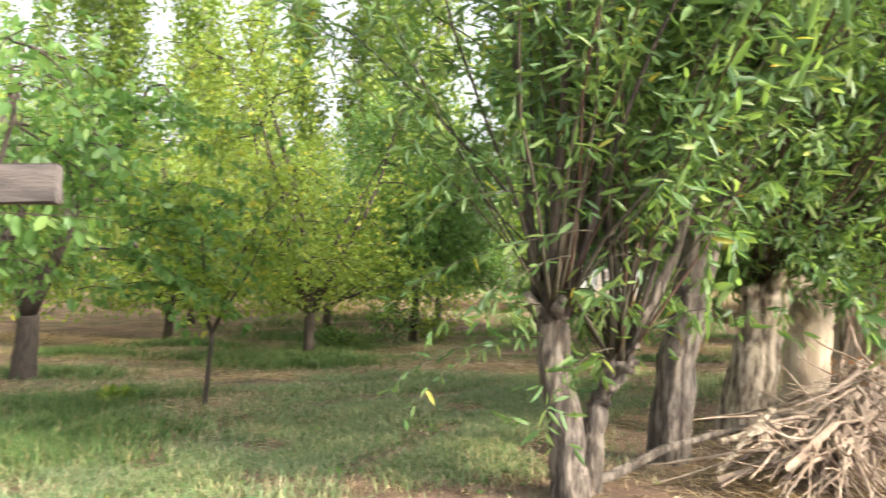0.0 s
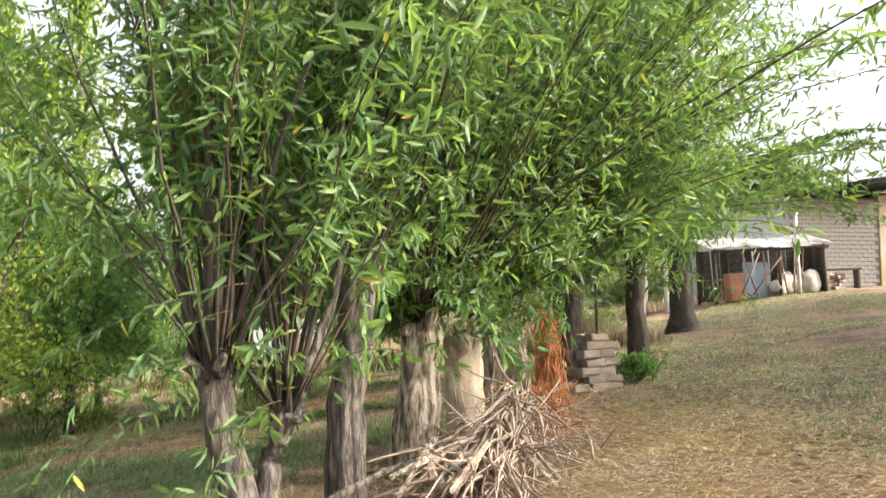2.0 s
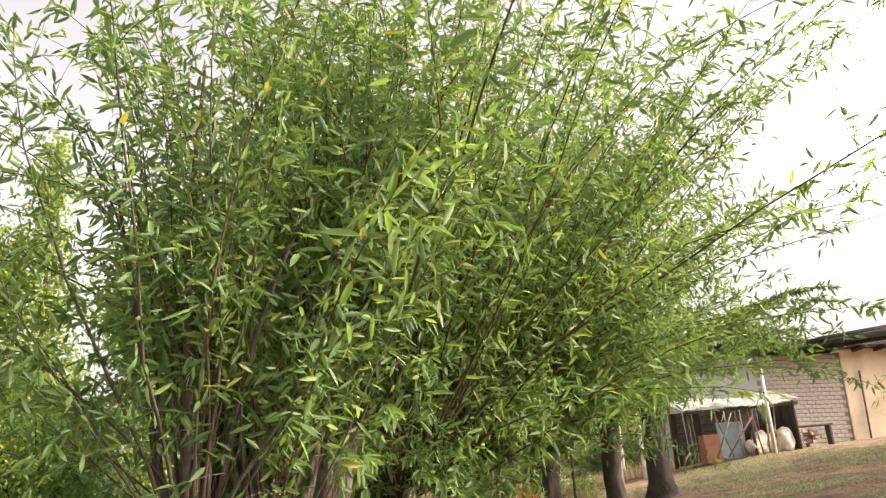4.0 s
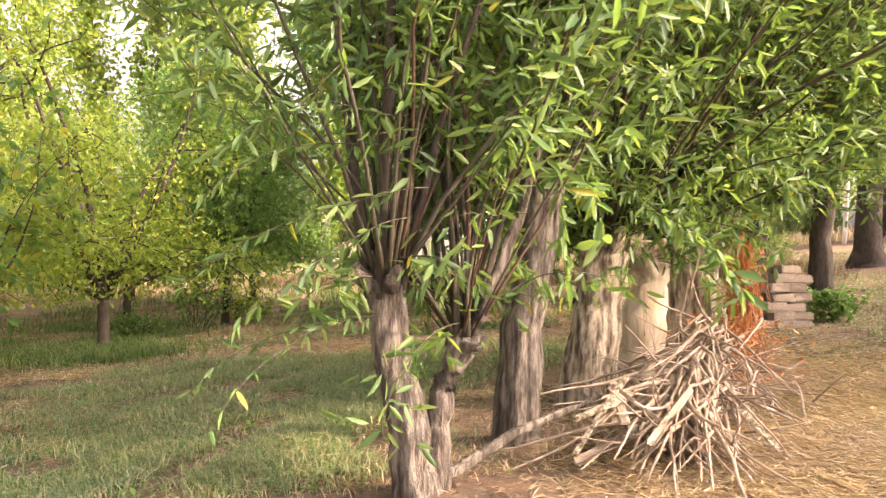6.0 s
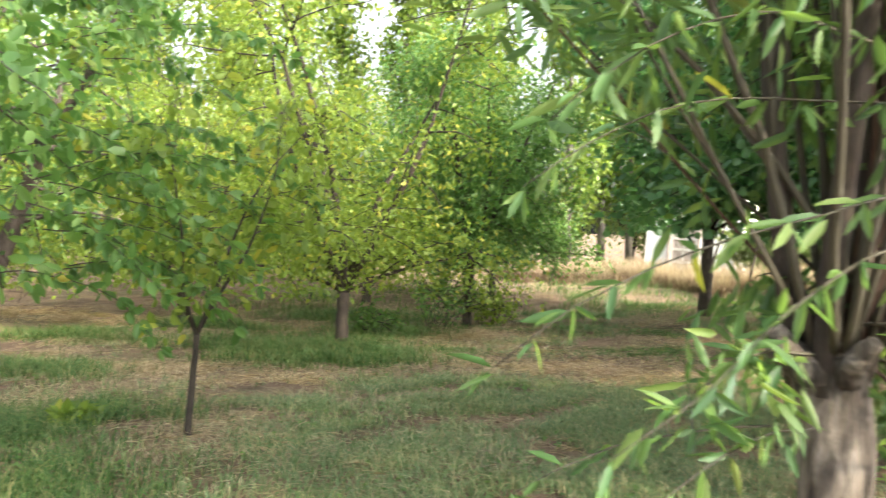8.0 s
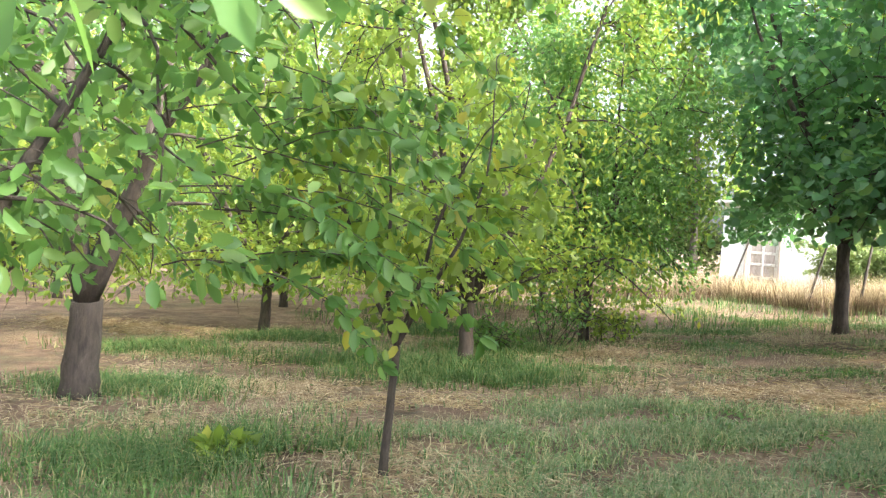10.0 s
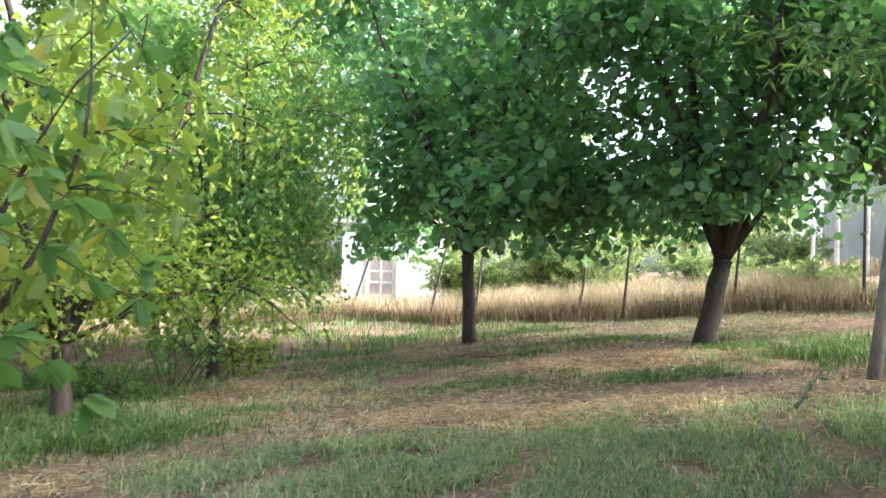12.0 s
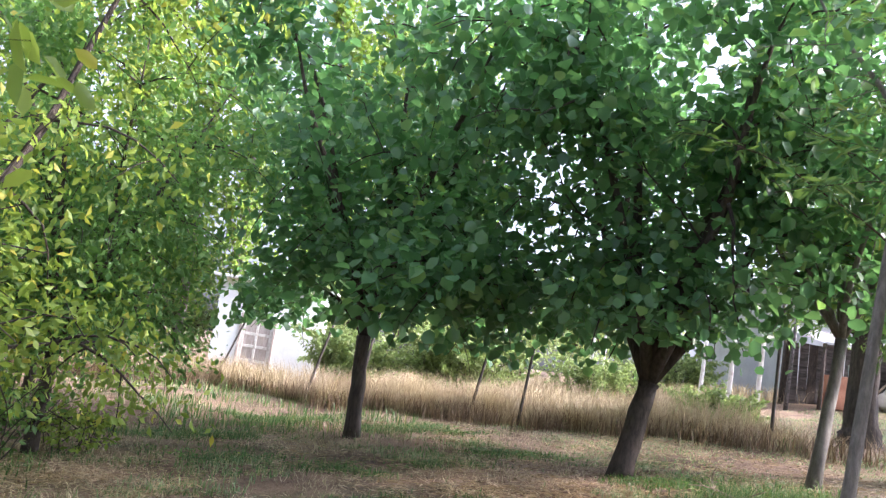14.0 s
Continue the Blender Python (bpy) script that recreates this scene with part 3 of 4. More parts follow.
YOUNG = "young fruit tree with bright green leaves in grass"
fruit_tree("fruit_tree", -3.5, 12.75, "small apricot tree with forked brown trunk in green grass", 5.4, 0.72, 0.085, 2.5, 6, 17000, 0.09, 0.52, ORCHARD, DARK_BARK, 21, shape="kite", low=0.7, skirt=4)
fruit_tree("sapling", -2.9, 7.87, "thin fruit sapling with bright green leaves", 2.9, 0.75, 0.024, 1.0, 4, 1000, 0.10, 0.5, ORCHARD, DARK_BARK, 22, lean=(0.02, 0.0), shape="wide", low=0.7)
fruit_tree("fruit_tree", -6.25, 9.55, "fruit tree with bare grey forked limbs and few leaves", 4.6, 0.85, 0.15, 1.7, 4, 2600, 0.10, 0.5, CHERRY, DARK_BARK, 23, bare=0.35, shape="kite", top=1.25)
fruit_tree("fruit_tree", -4.6, 6.3, "cherry tree with large glossy leaves hanging low", 4.2, 1.0, 0.08, 2.2, 6, 3600, 0.12, 0.48, CHERRY, DARK_BARK, 24, shape="wide", low=1.2)
fruit_tree("fruit_tree", -2.3, 15.4, "dense small fruit tree above a bush", 5.2, 0.9, 0.07, 2.2, 6, 16000, 0.095, 0.5, CHERRY, DARK_BARK, 25, low=0.75)
for i, (x, y, h, s) in enumerate(((-7.3, 15.2, 4.4, 2.2), (-10.5, 13.0, 4.6, 2.3), (-5.2, 19.0, 4.8, 2.3), (-9.0, 19.5, 5.0, 2.4), (-13.5, 18.0, 5.0, 2.5), (-2.9, 21.5, 4.8, 1.9), (-3.9, 23.5, 5.0, 2.2), (-7.0, 25.0, 5.2, 2.4), (-12.0, 25.0, 5.4, 2.5), (-17.0, 23.0, 5.4, 2.6), (-9.8, 8.6, 4.2, 2.0), (-14.0, 11.5, 4.6, 2.4))):
    fruit_tree("fruit_tree", x, y, "leafy yellow-green orchard tree with low crown", h * 1.12, 0.7, 0.085, s * 1.12, 7, 12500, 0.11, 0.55, CHERRY if x > -6 else ORCHARD, DARK_BARK, 40 + i, low=0.65, group="orchard trees", top=1.1, skirt=4)
fruit_tree("apricot_tree", 1.58, 17.35, "apricot tree with dark trunk and dense round leaves", 7.6, 1.42, 0.105, 3.1, 9, 14000, 0.15, 0.9, APRICOT, DARK_BARK, 31, lean=(-0.05, 0.1), shape="wide", low=1.4, sag=0.30, skirt=3)
fruit_tree("apricot_tree", 3.83, 14.2, "spreading apricot tree with dark forked trunk and round leaves", 6.9, 1.1, 0.13, 3.2, 9, 13500, 0.14, 0.9, APRICOT, DARK_BARK, 32, lean=(0.30, 0.05), shape="wide", low=1.45, sag=0.30, inner=2)
fruit_tree("apricot_tree", 5.6, 13.1, "apricot tree with slim brown trunk by the fence", 4.4, 1.7, 0.07, 1.6, 6, 1900, 0.14, 0.9, APRICOT, GREY_BARK, 33, lean=(0.35, 0.1), shape="wide", low=1.5, sag=0.3)
fruit_tree("grey_tree", 3.45, 10.85, "tall slim tree with pale grey leaning trunk", 6.0, 3.4, 0.047, 1.5, 5, 520, 0.12, 0.8, APRICOT, GREY_BARK, 34, lean=(0.55, 0.1), shape="wide", low=2.2)
for i in range(30):
    if i % 5 == 3:
        continue
    poplar(-27 + i * 1.3 + RNG.uniform(-0.4, 0.4), 30 + i * 0.2 + RNG.uniform(-1.5, 1.5), RNG.uniform(12, 17), 60 + i, -0.05)
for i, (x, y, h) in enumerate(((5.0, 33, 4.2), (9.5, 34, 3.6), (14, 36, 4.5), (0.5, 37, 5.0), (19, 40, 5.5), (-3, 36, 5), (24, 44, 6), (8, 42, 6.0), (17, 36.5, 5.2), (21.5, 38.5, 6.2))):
    fruit_tree("far_tree", x, y, "green tree beyond the fence, paled by haze in its leaf colour", h, 0.8, 0.09, 2.8, 6, 5000, 0.17, 0.6, HAZY_FAR_LEAF, DARK_BARK, 90 + i, low=0.3, group="far trees")

# trees whose shade falls across the yard
for i, (x, y, h) in enumerate(((15.0, 3.4, 6.5), (19.5, 6.4, 8.0), (22.5, 9.4, 8.5), (17.5, 2.0, 7.5), (21.4, 11.7, 7.0))):
    fruit_tree("shade_tree", x, y, "leafy tree that shades the yard", h, 1.8, 0.14, 3.0, 7, 7000, 0.19, 0.7, APRICOT, DARK_BARK, 120 + i, low=1.8, group="yard trees")


# ---- bush and twigs ----
rng0 = np.random.default_rng(321)


def leafy_twigs(name, label, x, y, starts, leaf, ratio, mat, bark, seed, category, shape="wide", per=3, thick=0.004, step=6, droop=0.12, z=None, sag=-0.5):
    """Twigs given by start, direction and length, with leaves along them."""
    rng = np.random.default_rng(seed)
    e = root(name, x, y, z, label, category)
    t, P, D = Tubes(), [], []
    for sx, sy, sz, dx, dy, dz, length in starts:
        tw = bend((sx, sy, sz), (dx, dy, dz), length, step * 2, 0.07, droop, rng)
        t.add(tw, taper(thick, 0.0015, len(tw)), 5)
        for p, q in zip(tw[2:], tw[3:] + [tw[-1]]):
            for k in range(per):
                P.append(p + rng.normal(0, 0.006, 3))
                D.append((tw[-1] - tw[0]) * 0.6 / length + rng.normal(0, 0.6, 3) + (0, 0, sag))
    tagged(link("twig_spray", t.mesh("twig_spray", bark), e), kind="stuff")
    link("leaves", leaf_mesh("leaves", P, D, leaf, ratio, mat, rng, shape, 0.5), e)
    return e


def bush(x, y, h, w, mat, label, seed, stems=26, per=4, leaf=0.07):
    rng = np.random.default_rng(seed)
    st = []
    for k in range(stems):
        a, s = rng.uniform(0, 6.283), rng.uniform(0.1, 1)
        st.append((math.cos(a) * s * w * 0.45, math.sin(a) * s * w * 0.45, -0.03, math.cos(a) * 0.45, math.sin(a) * 0.45, 1, h * rng.uniform(0.6, 1.05)))
        for j in range(3):
            b = rng.uniform(0, 6.283)
            st.append((math.cos(a) * s * w * 0.5, math.sin(a) * s * w * 0.5, h * rng.uniform(0.15, 0.6), math.cos(b), math.sin(b), 0.5, w * 0.45))
    return leafy_twigs("bush", label, x, y, st, leaf, 0.5, mat, DARK_BARK, seed, "bush", "kite", per, 0.007, 7, 0.05)


bush(-2.75, 14.9, 1.9, 0.75, CHERRY, "dark green upright stems at the foot of a fruit tree", 201, 12, 1, 0.095)
bush(-3.45, 14.2, 0.7, 0.9, CHERRY, "low dark green weeds in dry grass", 202, 9, 1, 0.085)
bush(-2.0, 15.6, 0.6, 0.9, ORCHARD, "low yellow-green weeds under a fruit tree", 209, 12, 1, 0.08)
bush(5.6, 9.75, 0.5, 0.55, CHERRY, "small bright green bush beside a stack of bricks", 203, 11, 2, 0.07)
bush(8.6, 18.2, 1.0, 1.2, HAZY_FAR_LEAF, "green shrub at the fence", 204, 26, 4, 0.09)
bush(9.8, 24.0, 1.3, 2.0, HAZY_FAR_LEAF, "green shrub beyond the fence, paled by haze in its leaf colour", 205, 30, 4, 0.10)
bush(6.5, 25.0, 2.2, 2.4, HAZY_FAR_LEAF, "yellow-green shrub beyond the fence", 206, 50, 5, 0.12)
bush(4.3, 27.0, 1.8, 2.2, HAZY_FAR_LEAF, "yellow-green shrub beside the white shed", 207, 40, 5, 0.12)
bush(13.5, 26.0, 1.6, 2.4, HAZY_FAR_LEAF, "green shrub in the yard", 208, 36, 4, 0.12)

# willow twigs that hang over the way
leafy_twigs("willow_twig", "hanging willow twig with narrow green leaves", 0.85, 4.75, ((0.0, 0.0, 1.55, -1.0, -0.55, 0.05, 1.25), (0.0, 0.1, 1.75, -0.9, -0.5, 0.15, 1.15), (-0.1, 0.0, 1.4, -0.8, -0.7, -0.12, 1.05), (-0.1, 0.1, 1.9, -0.7, -0.7, 0.1, 1.1)), 0.10, 0.25, WILLOW, SHOOT, 301, "twig", "long", 3)
leafy_twigs("willow_twig", "low willow twig with pale green leaves over grass", 0.72, 4.95, ((0.0, 0.0, 0.95, -0.9, -0.75, 0.0, 1.2), (-0.2, 0.0, 0.9, -1, -0.3, -0.05, 0.9)), 0.09, 0.26, WILLOW, SHOOT, 302, "twig", "long", 2)
leafy_twigs("willow_twig", "leafy willow shoot with fresh bright leaves", 1.9, 5.6, ((0.0, 0.0, 1.5, -0.28, -1.0, 0.0, 1.8), (0.1, 0.1, 1.75, -0.25, -1.0, -0.05, 1.7), (-0.2, 0.0, 1.6, -0.30, -1.0, 0.1, 1.6), (0.2, 0.0, 1.4, 0.1, -1.0, 0.12, 1.6)), 0.12, 0.30, WILLOW, SHOOT, 303, "twig", "long", 4)
leafy_twigs("cherry_branch", "low cherry branches with green leaves beside the way", -3.9, 7.3, [(rng0.uniform(-0.2, 0.3), rng0.uniform(-0.5, 0.9), rng0.uniform(1.1, 3.2), 1.0, rng0.uniform(-0.35, 0.35), rng0.uniform(-0.05, 0.35), rng0.uniform(1.0, 1.75)) for k in range(26)], 0.10, 0.5, CHERRY, DARK_BARK, 304, "branch", "wide", 5, 0.005)
leafy_twigs("willow_branch", "long level willow branch in front of the farmhouse", 11.14, 15.50, [(rng0.uniform(-0.6, 0.6), 0.0, 3.10 + rng0.uniform(-0.4, 0.4), 0.96, -0.19 + rng0.uniform(-0.15, 0.15), 0.20 + rng0.uniform(-0.1, 0.15), rng0.uniform(1.6, 3.4)) for k in range(18)], 0.15, 0.28, WILLOW, DARK_BARK, 307, "branch", "long", 12, 0.022, 12, 0.03)
bush(-4.02, 8.19, 0.14, 0.26, ORCHARD, "low weed with broad bright green leaves", 210, 3, 1, 0.14)
leafy_twigs("cherry_branch", "hanging cherry twig with big dark green leaves", -2.05, 4.15, ((-0.5, 0.0, 1.74, 0.9, 0.25, -0.02, 0.6), (-0.25, 0.0, 1.74, 0.8, 0.3, -0.05, 0.5), (-0.9, 0.0, 1.82, 0.9, 0.1, -0.02, 0.7)), 0.11, 0.5, CHERRY, DARK_BARK, 311, "branch", "wide", 1, 0.004, 5, 0.05, sag=-0.9)
leafy_twigs("grey_shrub_stem", "thin bare grey stem with a few leaves", 0.66, 8.2, ((0, 0, -0.05, 0.05, 0.1, 1.0, 0.55), (0.05, 0.05, 0.45, 0.6, 0.1, 0.7, 0.35)), 0.06, 0.4, CHERRY, GREY_BARK, 306, "shrub", "kite", 1, 0.012, 6, 0.0)


# ---- brushwood under the willows ----
def stick_meshes(n, seed):
    rng = np.random.default_rng(seed)
    out = []
    for k in range(n):
        t = Tubes()
        t.add(bend((0, 0, 0), (1, 0, 0), 1.0, 7, 0.07, 0.0, rng), taper(0.012, 0.004, 8), 5, 0.08, k)
        for j in range(rng.integers(0, 3)):
            u = rng.uniform(0.3, 0.8)
            t.add(bend((u, 0, 0), (0.8, rng.normal(0, 0.5), rng.normal(0, 0.4)), 0.3, 4, 0.08, 0, rng), taper(0.006, 0.002, 5), 4)
        out.append(t.mesh("stick", STICK))
    return out


STICKS = stick_meshes(9, 5)
pile = root("brushwood_pile", 2.38, 6.05, None, "heap of dry cut willow branches under the willows", "brushwood")
rng = np.random.default_rng(77)
for k in range(296):
    fan = k < 175
    if fan:
        a = rng.normal(math.pi * 1.38, 0.5)
        u = max(0.0, rng.random() * 1.5 - 0.5)
        px, py, pz = rng.normal(0.75 * u, 0.10), rng.normal(-0.62 + 1.25 * u, 0.14), rng.uniform(0.10, 0.32) + 0.42 * u
        length, tilt, thick = rng.uniform(0.45, 1.15), rng.normal(18, 8), rng.uniform(0.5, 1.45)
    else:
        a = rng.uniform(0, 2 * math.pi)
        px, py = rng.normal(0.42, 0.32), rng.normal(0.2, 0.42)
        pz = 0.04 + 0.72 * math.exp(-((px - 0.6) ** 2 + (py - 0.55) ** 2) / 0.22) * rng.uniform(0.1, 1.0)
        length, tilt, thick = rng.uniform(0.3, 0.85), rng.normal(8, 24), rng.uniform(0.45, 1.3)
    m = Matrix.Translation((px, py, pz)) @ Euler((rng.uniform(0, 6), radians(tilt), a)).to_matrix().to_4x4() @ Matrix.Diagonal((length, thick, thick, 1))
    link("stick", STICKS[k % 9], pile, m=m)
for k in range(9):
    bm = box_bm(rng.uniform(0.35, 0.7), rng.uniform(0.025, 0.05), 0.014, 0.004, True, 0.005, rng)
    a = rng.normal(math.pi * 1.3, 0.5)
    part("bark_slab", bm, PALE_BARK if k % 2 else STICK, pile, m=Matrix.Translation((rng.normal(-0.25, 0.25), rng.normal(-0.95, 0.25), rng.uniform(0.08, 0.28))) @ Euler((rng.normal(0, 0.6), rng.normal(0.3, 0.25), a)).to_matrix().to_4x4())
log = root("fallen_limb", 1.0, 4.95, None, "weathered fallen limb at the foot of a willow", "log")
t = Tubes()
t.add([(-0.22, -0.05, 0.03), (0.05, 0.0, 0.10), (0.35, 0.12, 0.26), (0.62, 0.26, 0.34), (0.9, 0.45, 0.40)], [0.030, 0.032, 0.026, 0.019, 0.009], 12, 0.16, 3, ridge=0.05)
link("limb", t.mesh("limb", BARK), log)

# rust-brown dead growth hanging down the trunk
mat_root = root("dead_willow_growth", 3.55, 7.32, None, "rust-brown dead fibrous growth hanging down a willow trunk", "dead branches")
t = Tubes()
for k in range(90):
    px, py = rng.normal(0, 0.065), rng.normal(0, 0.06)
    t.add(bend((px, py, rng.uniform(0.5, 1.15)), (rng.normal(0, 0.10), rng.normal(-0.04, 0.06), -1), rng.uniform(0.3, 0.95), 6, 0.06, 0, rng), taper(0.007, 0.002, 7), 4)
tagged(link("fibre_mat", t.mesh("fibre_mat", RUST_TWIG), mat_root), kind="stuff")
pos = np.column_stack([rng.normal(0, 0.065, 1300), rng.normal(-0.03, 0.06, 1300), rng.uniform(0.05, 1.2, 1300)])
link("dead_leaves", leaf_mesh("dead_leaves", pos, rng.normal(0, 0.3, (1300, 3)) + (0, 0, -1), 0.075, 0.2, RUST_LEAF, rng, "long"), mat_root)
pos = np.column_stack([rng.normal(-0.25, 0.22, 700), rng.normal(-0.3, 0.2, 700), rng.uniform(0.05, 0.6, 700) ** 1.3])
link("dead_leaves", leaf_mesh("dead_leaves", pos, rng.normal(0, 0.8, (700, 3)), 0.07, 0.25, RUST_LEAF, rng, "long"), mat_root)

stone = root("stone", 3.27, 3.95, None, "smooth pale stone lying in straw", "stone")
bm = bmesh.new()
bmesh.ops.create_icosphere(bm, subdivisions=3, radius=1)
for v in bm.verts:
    k = 1 + 0.13 * noise.noise(v.co * 1.7)
    v.co = Vector((v.co.x * 0.115 * k, v.co.y * 0.10 * k, v.co.z * 0.075 * k + 0.03))
for f in bm.faces:
    f.smooth = True
part("stone", bm, STONE, stone)

# ---- stack of adobe bricks ----
stack = root("brick_stack", 5.02, 9.45, None, "rough stack of worn adobe bricks by the willows", "bricks", turn=12)
brick_meshes = []
for k in range(4):
    bm = box_bm(0.27, 0.15, 0.10, 0.016, True, 0.008, rng)
    me = bpy.data.meshes.new("brick")
    bm.to_mesh(me)
    bm.free()
    me.materials.append(ADOBE)
    brick_meshes.append(me)
for row, count in enumerate((3, 2, 2, 2, 2, 2, 1)):
    for depth in range(2):
        for i in range(count):
            off = (i - (count - 1) / 2) * 0.31 + (0.06 if row % 2 else -0.05)
            if row > 1 and count == 3 and i == 2:
                continue
            link("brick", brick_meshes[(row + i + depth) % 4], stack, m=pose(off * 0.8 + rng.normal(0, 0.015), depth * 0.19 + rng.normal(0, 0.02), row * 0.102 - 0.01, rng.normal(0, 1.2), rng.normal(0, 1.5), rng.normal(0, 9)))

# ---- weathered rail end ----
rail = root("wooden_rail", -0.52, 1.94, None, "weathered grey wooden plank rail with split end", "fence rail")
gx = ground_at(-0.52, 1.94)
bm = box_bm(1.9, 0.045, 0.105, 0.006, False, 0.002, rng)
bmesh.ops.subdivide_edges(bm, edges=bm.edges[:], cuts=3, use_grid_fill=True)
for v in bm.verts:
    v.co += Vector(rng.normal(0, 0.0022, 3))
part("plank", bm, OLD_WOOD, rail, m=Matrix.Translation((-1.03, 0, 1.515 - gx)) @ Euler((0, radians(-4), radians(10))).to_matrix().to_4x4())
t = Tubes()
t.add([(-1.75, -0.12, -0.1), (-1.75, -0.12, 0.8), (-1.74, -0.12, 1.62 - gx)], [0.055, 0.05, 0.048], 9, 0.06, 2)
link("post", t.mesh("post", OLD_WOOD), rail)

# ---- fence at the orchard's edge ----
def post(x, y, h, r, mat, label, lean=(0, 0), group="fence posts", name="fence_post"):
    e = root(name, x, y, None, label, "post", group)
    t = Tubes()
    t.add([(lean[0] * k, lean[1] * k, -0.1 + (h + 0.1) * k) for k in (0, 0.25, 0.5, 0.75, 1)], taper(r * 1.1, r * 0.85, 5), 8, 0.08, x)
    link("post", t.mesh("post", mat), e)


DARK = "thin dark wooden fence post, leaning"
for x, y, h, l in ((0.8, 27.6, 2.3, 0.75), (2.0, 22.6, 1.8, 0.45), (2.9, 21.9, 1.9, 0.25), (4.55, 20.1, 2.5, 0.5), (5.15, 19.25, 1.5, 0.2), (6.6, 17.8, 1.7, 0.25), (8.0, 16.2, 2.4, 0.12), (-1.9, 25.5, 2.2, 0.5), (-4.6, 27.0, 2.0, 0.4)):
    post(x, y, h, 0.028, DARK_POST, DARK, (l, 0.1))
for x, y, h in ((11.2, 26.6, 1.9), (7.4, 26.0, 2.0), (11.9, 21.6, 1.9), (12.5, 21.3, 1.9), (10.2, 24.5, 1.7), (13.5, 24.5, 1.7), (9.0, 28.0, 1.8)):
    post(x, y, h, 0.06, WHITE_POST, "whitewashed wooden post in tall dry grass", (0.05, 0), "white posts", "white_post")
post(13.1, 21.0, 2.1, 0.05, OLD_WOOD, "grey wooden post by the yard", (0.1, 0))

# ---- white shed ----
def wall_piece(parent, name, sx, sy, sz, x, y, z, mat, bevel=0.01, label="", rot=(0, 0, 0), rough=0.0):
    return part(name, box_bm(sx, sy, sz, bevel, True, rough, rng), mat, parent, label, pose(x, y, z, *rot))


shed = root("shed", 2.26, 29.45, -0.1, "whitewashed shed with an old plank door, among dry grass", "shed", turn=-17)
W, H, T = 3.0, 3.1, 0.16
d0, d1 = -0.72, 0.18
wall_piece(shed, "front_wall", d0 + W / 2, T, H, (-W / 2 + d0) / 2, 0, 0, WHITEWASH)
wall_piece(shed, "front_wall", W / 2 - d1, T, H, (d1 + W / 2) / 2, 0, 0, WHITEWASH)
wall_piece(shed, "lintel", d1 - d0, T * 0.98, H - 2.1, (d0 + d1) / 2, 0, 2.1, WHITEWASH)
wall_piece(shed, "side_wall", T, 2.4, H, -W / 2 + T / 2, 1.2 + T / 2, 0, WHITEWASH)
wall_piece(shed, "side_wall", T, 2.4, H, W / 2 - T / 2, 1.2 + T / 2, 0, WHITEWASH)
wall_piece(shed, "back_wall", W, T, H, 0, 2.4 + T, 0, WHITEWASH)
wall_piece(shed, "roof", W + 0.5, 3.2, 0.08, 0, 1.2, H + 0.01, TIN, rot=(3, 0, 0))
door = wall_piece(shed, "door", d1 - d0 - 0.04, 0.04, 2.06, (d0 + d1) / 2, -0.03, 0.02, DOOR_WOOD, label="weathered brown panelled door")
for x, z, sx, sz in ((-0.40, 0.02, 0.09, 2.04), (0.40, 0.02, 0.09, 2.04), (0, 0.02, 0.07, 2.04)):
    wall_piece(door, "stile", sx, 0.03, sz, x, -0.036, z, WHITE_POST, 0.004)
for z in (0.1, 0.75, 1.15, 1.5, 1.95):
    wall_piece(door, "rail", 0.70, 0.026, 0.08, 0, -0.034, z, WHITE_POST, 0.004)
wall_piece(shed, "jamb", 0.07, 0.06, 2.12, d0 - 0.03, -0.09, 0, DOOR_WOOD, 0.005)
wall_piece(shed, "jamb", 0.07, 0.06, 2.12, d1 + 0.03, -0.09, 0, DOOR_WOOD, 0.005)

# ---- farmhouse and lean-to in the yard ----
house = root("farmhouse", 18.3, 22.9, 1.9, "low farmhouse with grey render, bare brick and cream wall", "house", turn=-14.5)
wall_piece(house, "grey_wall", 2.1, 0.3, 3.35, -1.45, 0.15, 0, GREY_RENDER, label="grey rendered wall")
core = wall_piece(house, "brick_wall", 2.9, 0.26, 3.35, 1.05, 0.16, 0, MORTAR, label="bare weathered brick wall")
wall_piece(house, "cream_wall", 7.0, 0.3, 3.45, 6.0, 0.12, 0, CREAM_RENDER, label="cream rendered wall")
wall_piece(house, "side_wall", 0.3, 5.0, 3.35, -2.35, 2.8, 0, GREY_RENDER)
wall_piece(house, "back_wall", 12.0, 0.3, 3.35, 3.5, 5.45, 0, GREY_RENDER)
wall_piece(house, "side_wall", 0.3, 5.0, 3.4, 9.3, 2.8, 0, CREAM_RENDER)
wall_piece(house, "roof", 12.6, 6.6, 0.16, 3.5, 2.6, 3.46, OLD_WOOD, label="flat earth-and-log roof with wide eave")
for k in range(16):
    t = Tubes()
    t.add([(0, -0.9, 0), (0, 0.6, 0.01)], [0.07, 0.07], 8, 0.05, k)
    link("rafter", t.mesh("rafter", DARK_BARK), house, m=pose(-2.2 + k * 0.74, 0, 3.39))
house.matrix_basis = house.matrix_basis @ pose(0, 0, 0, 0, 3.0, 0)
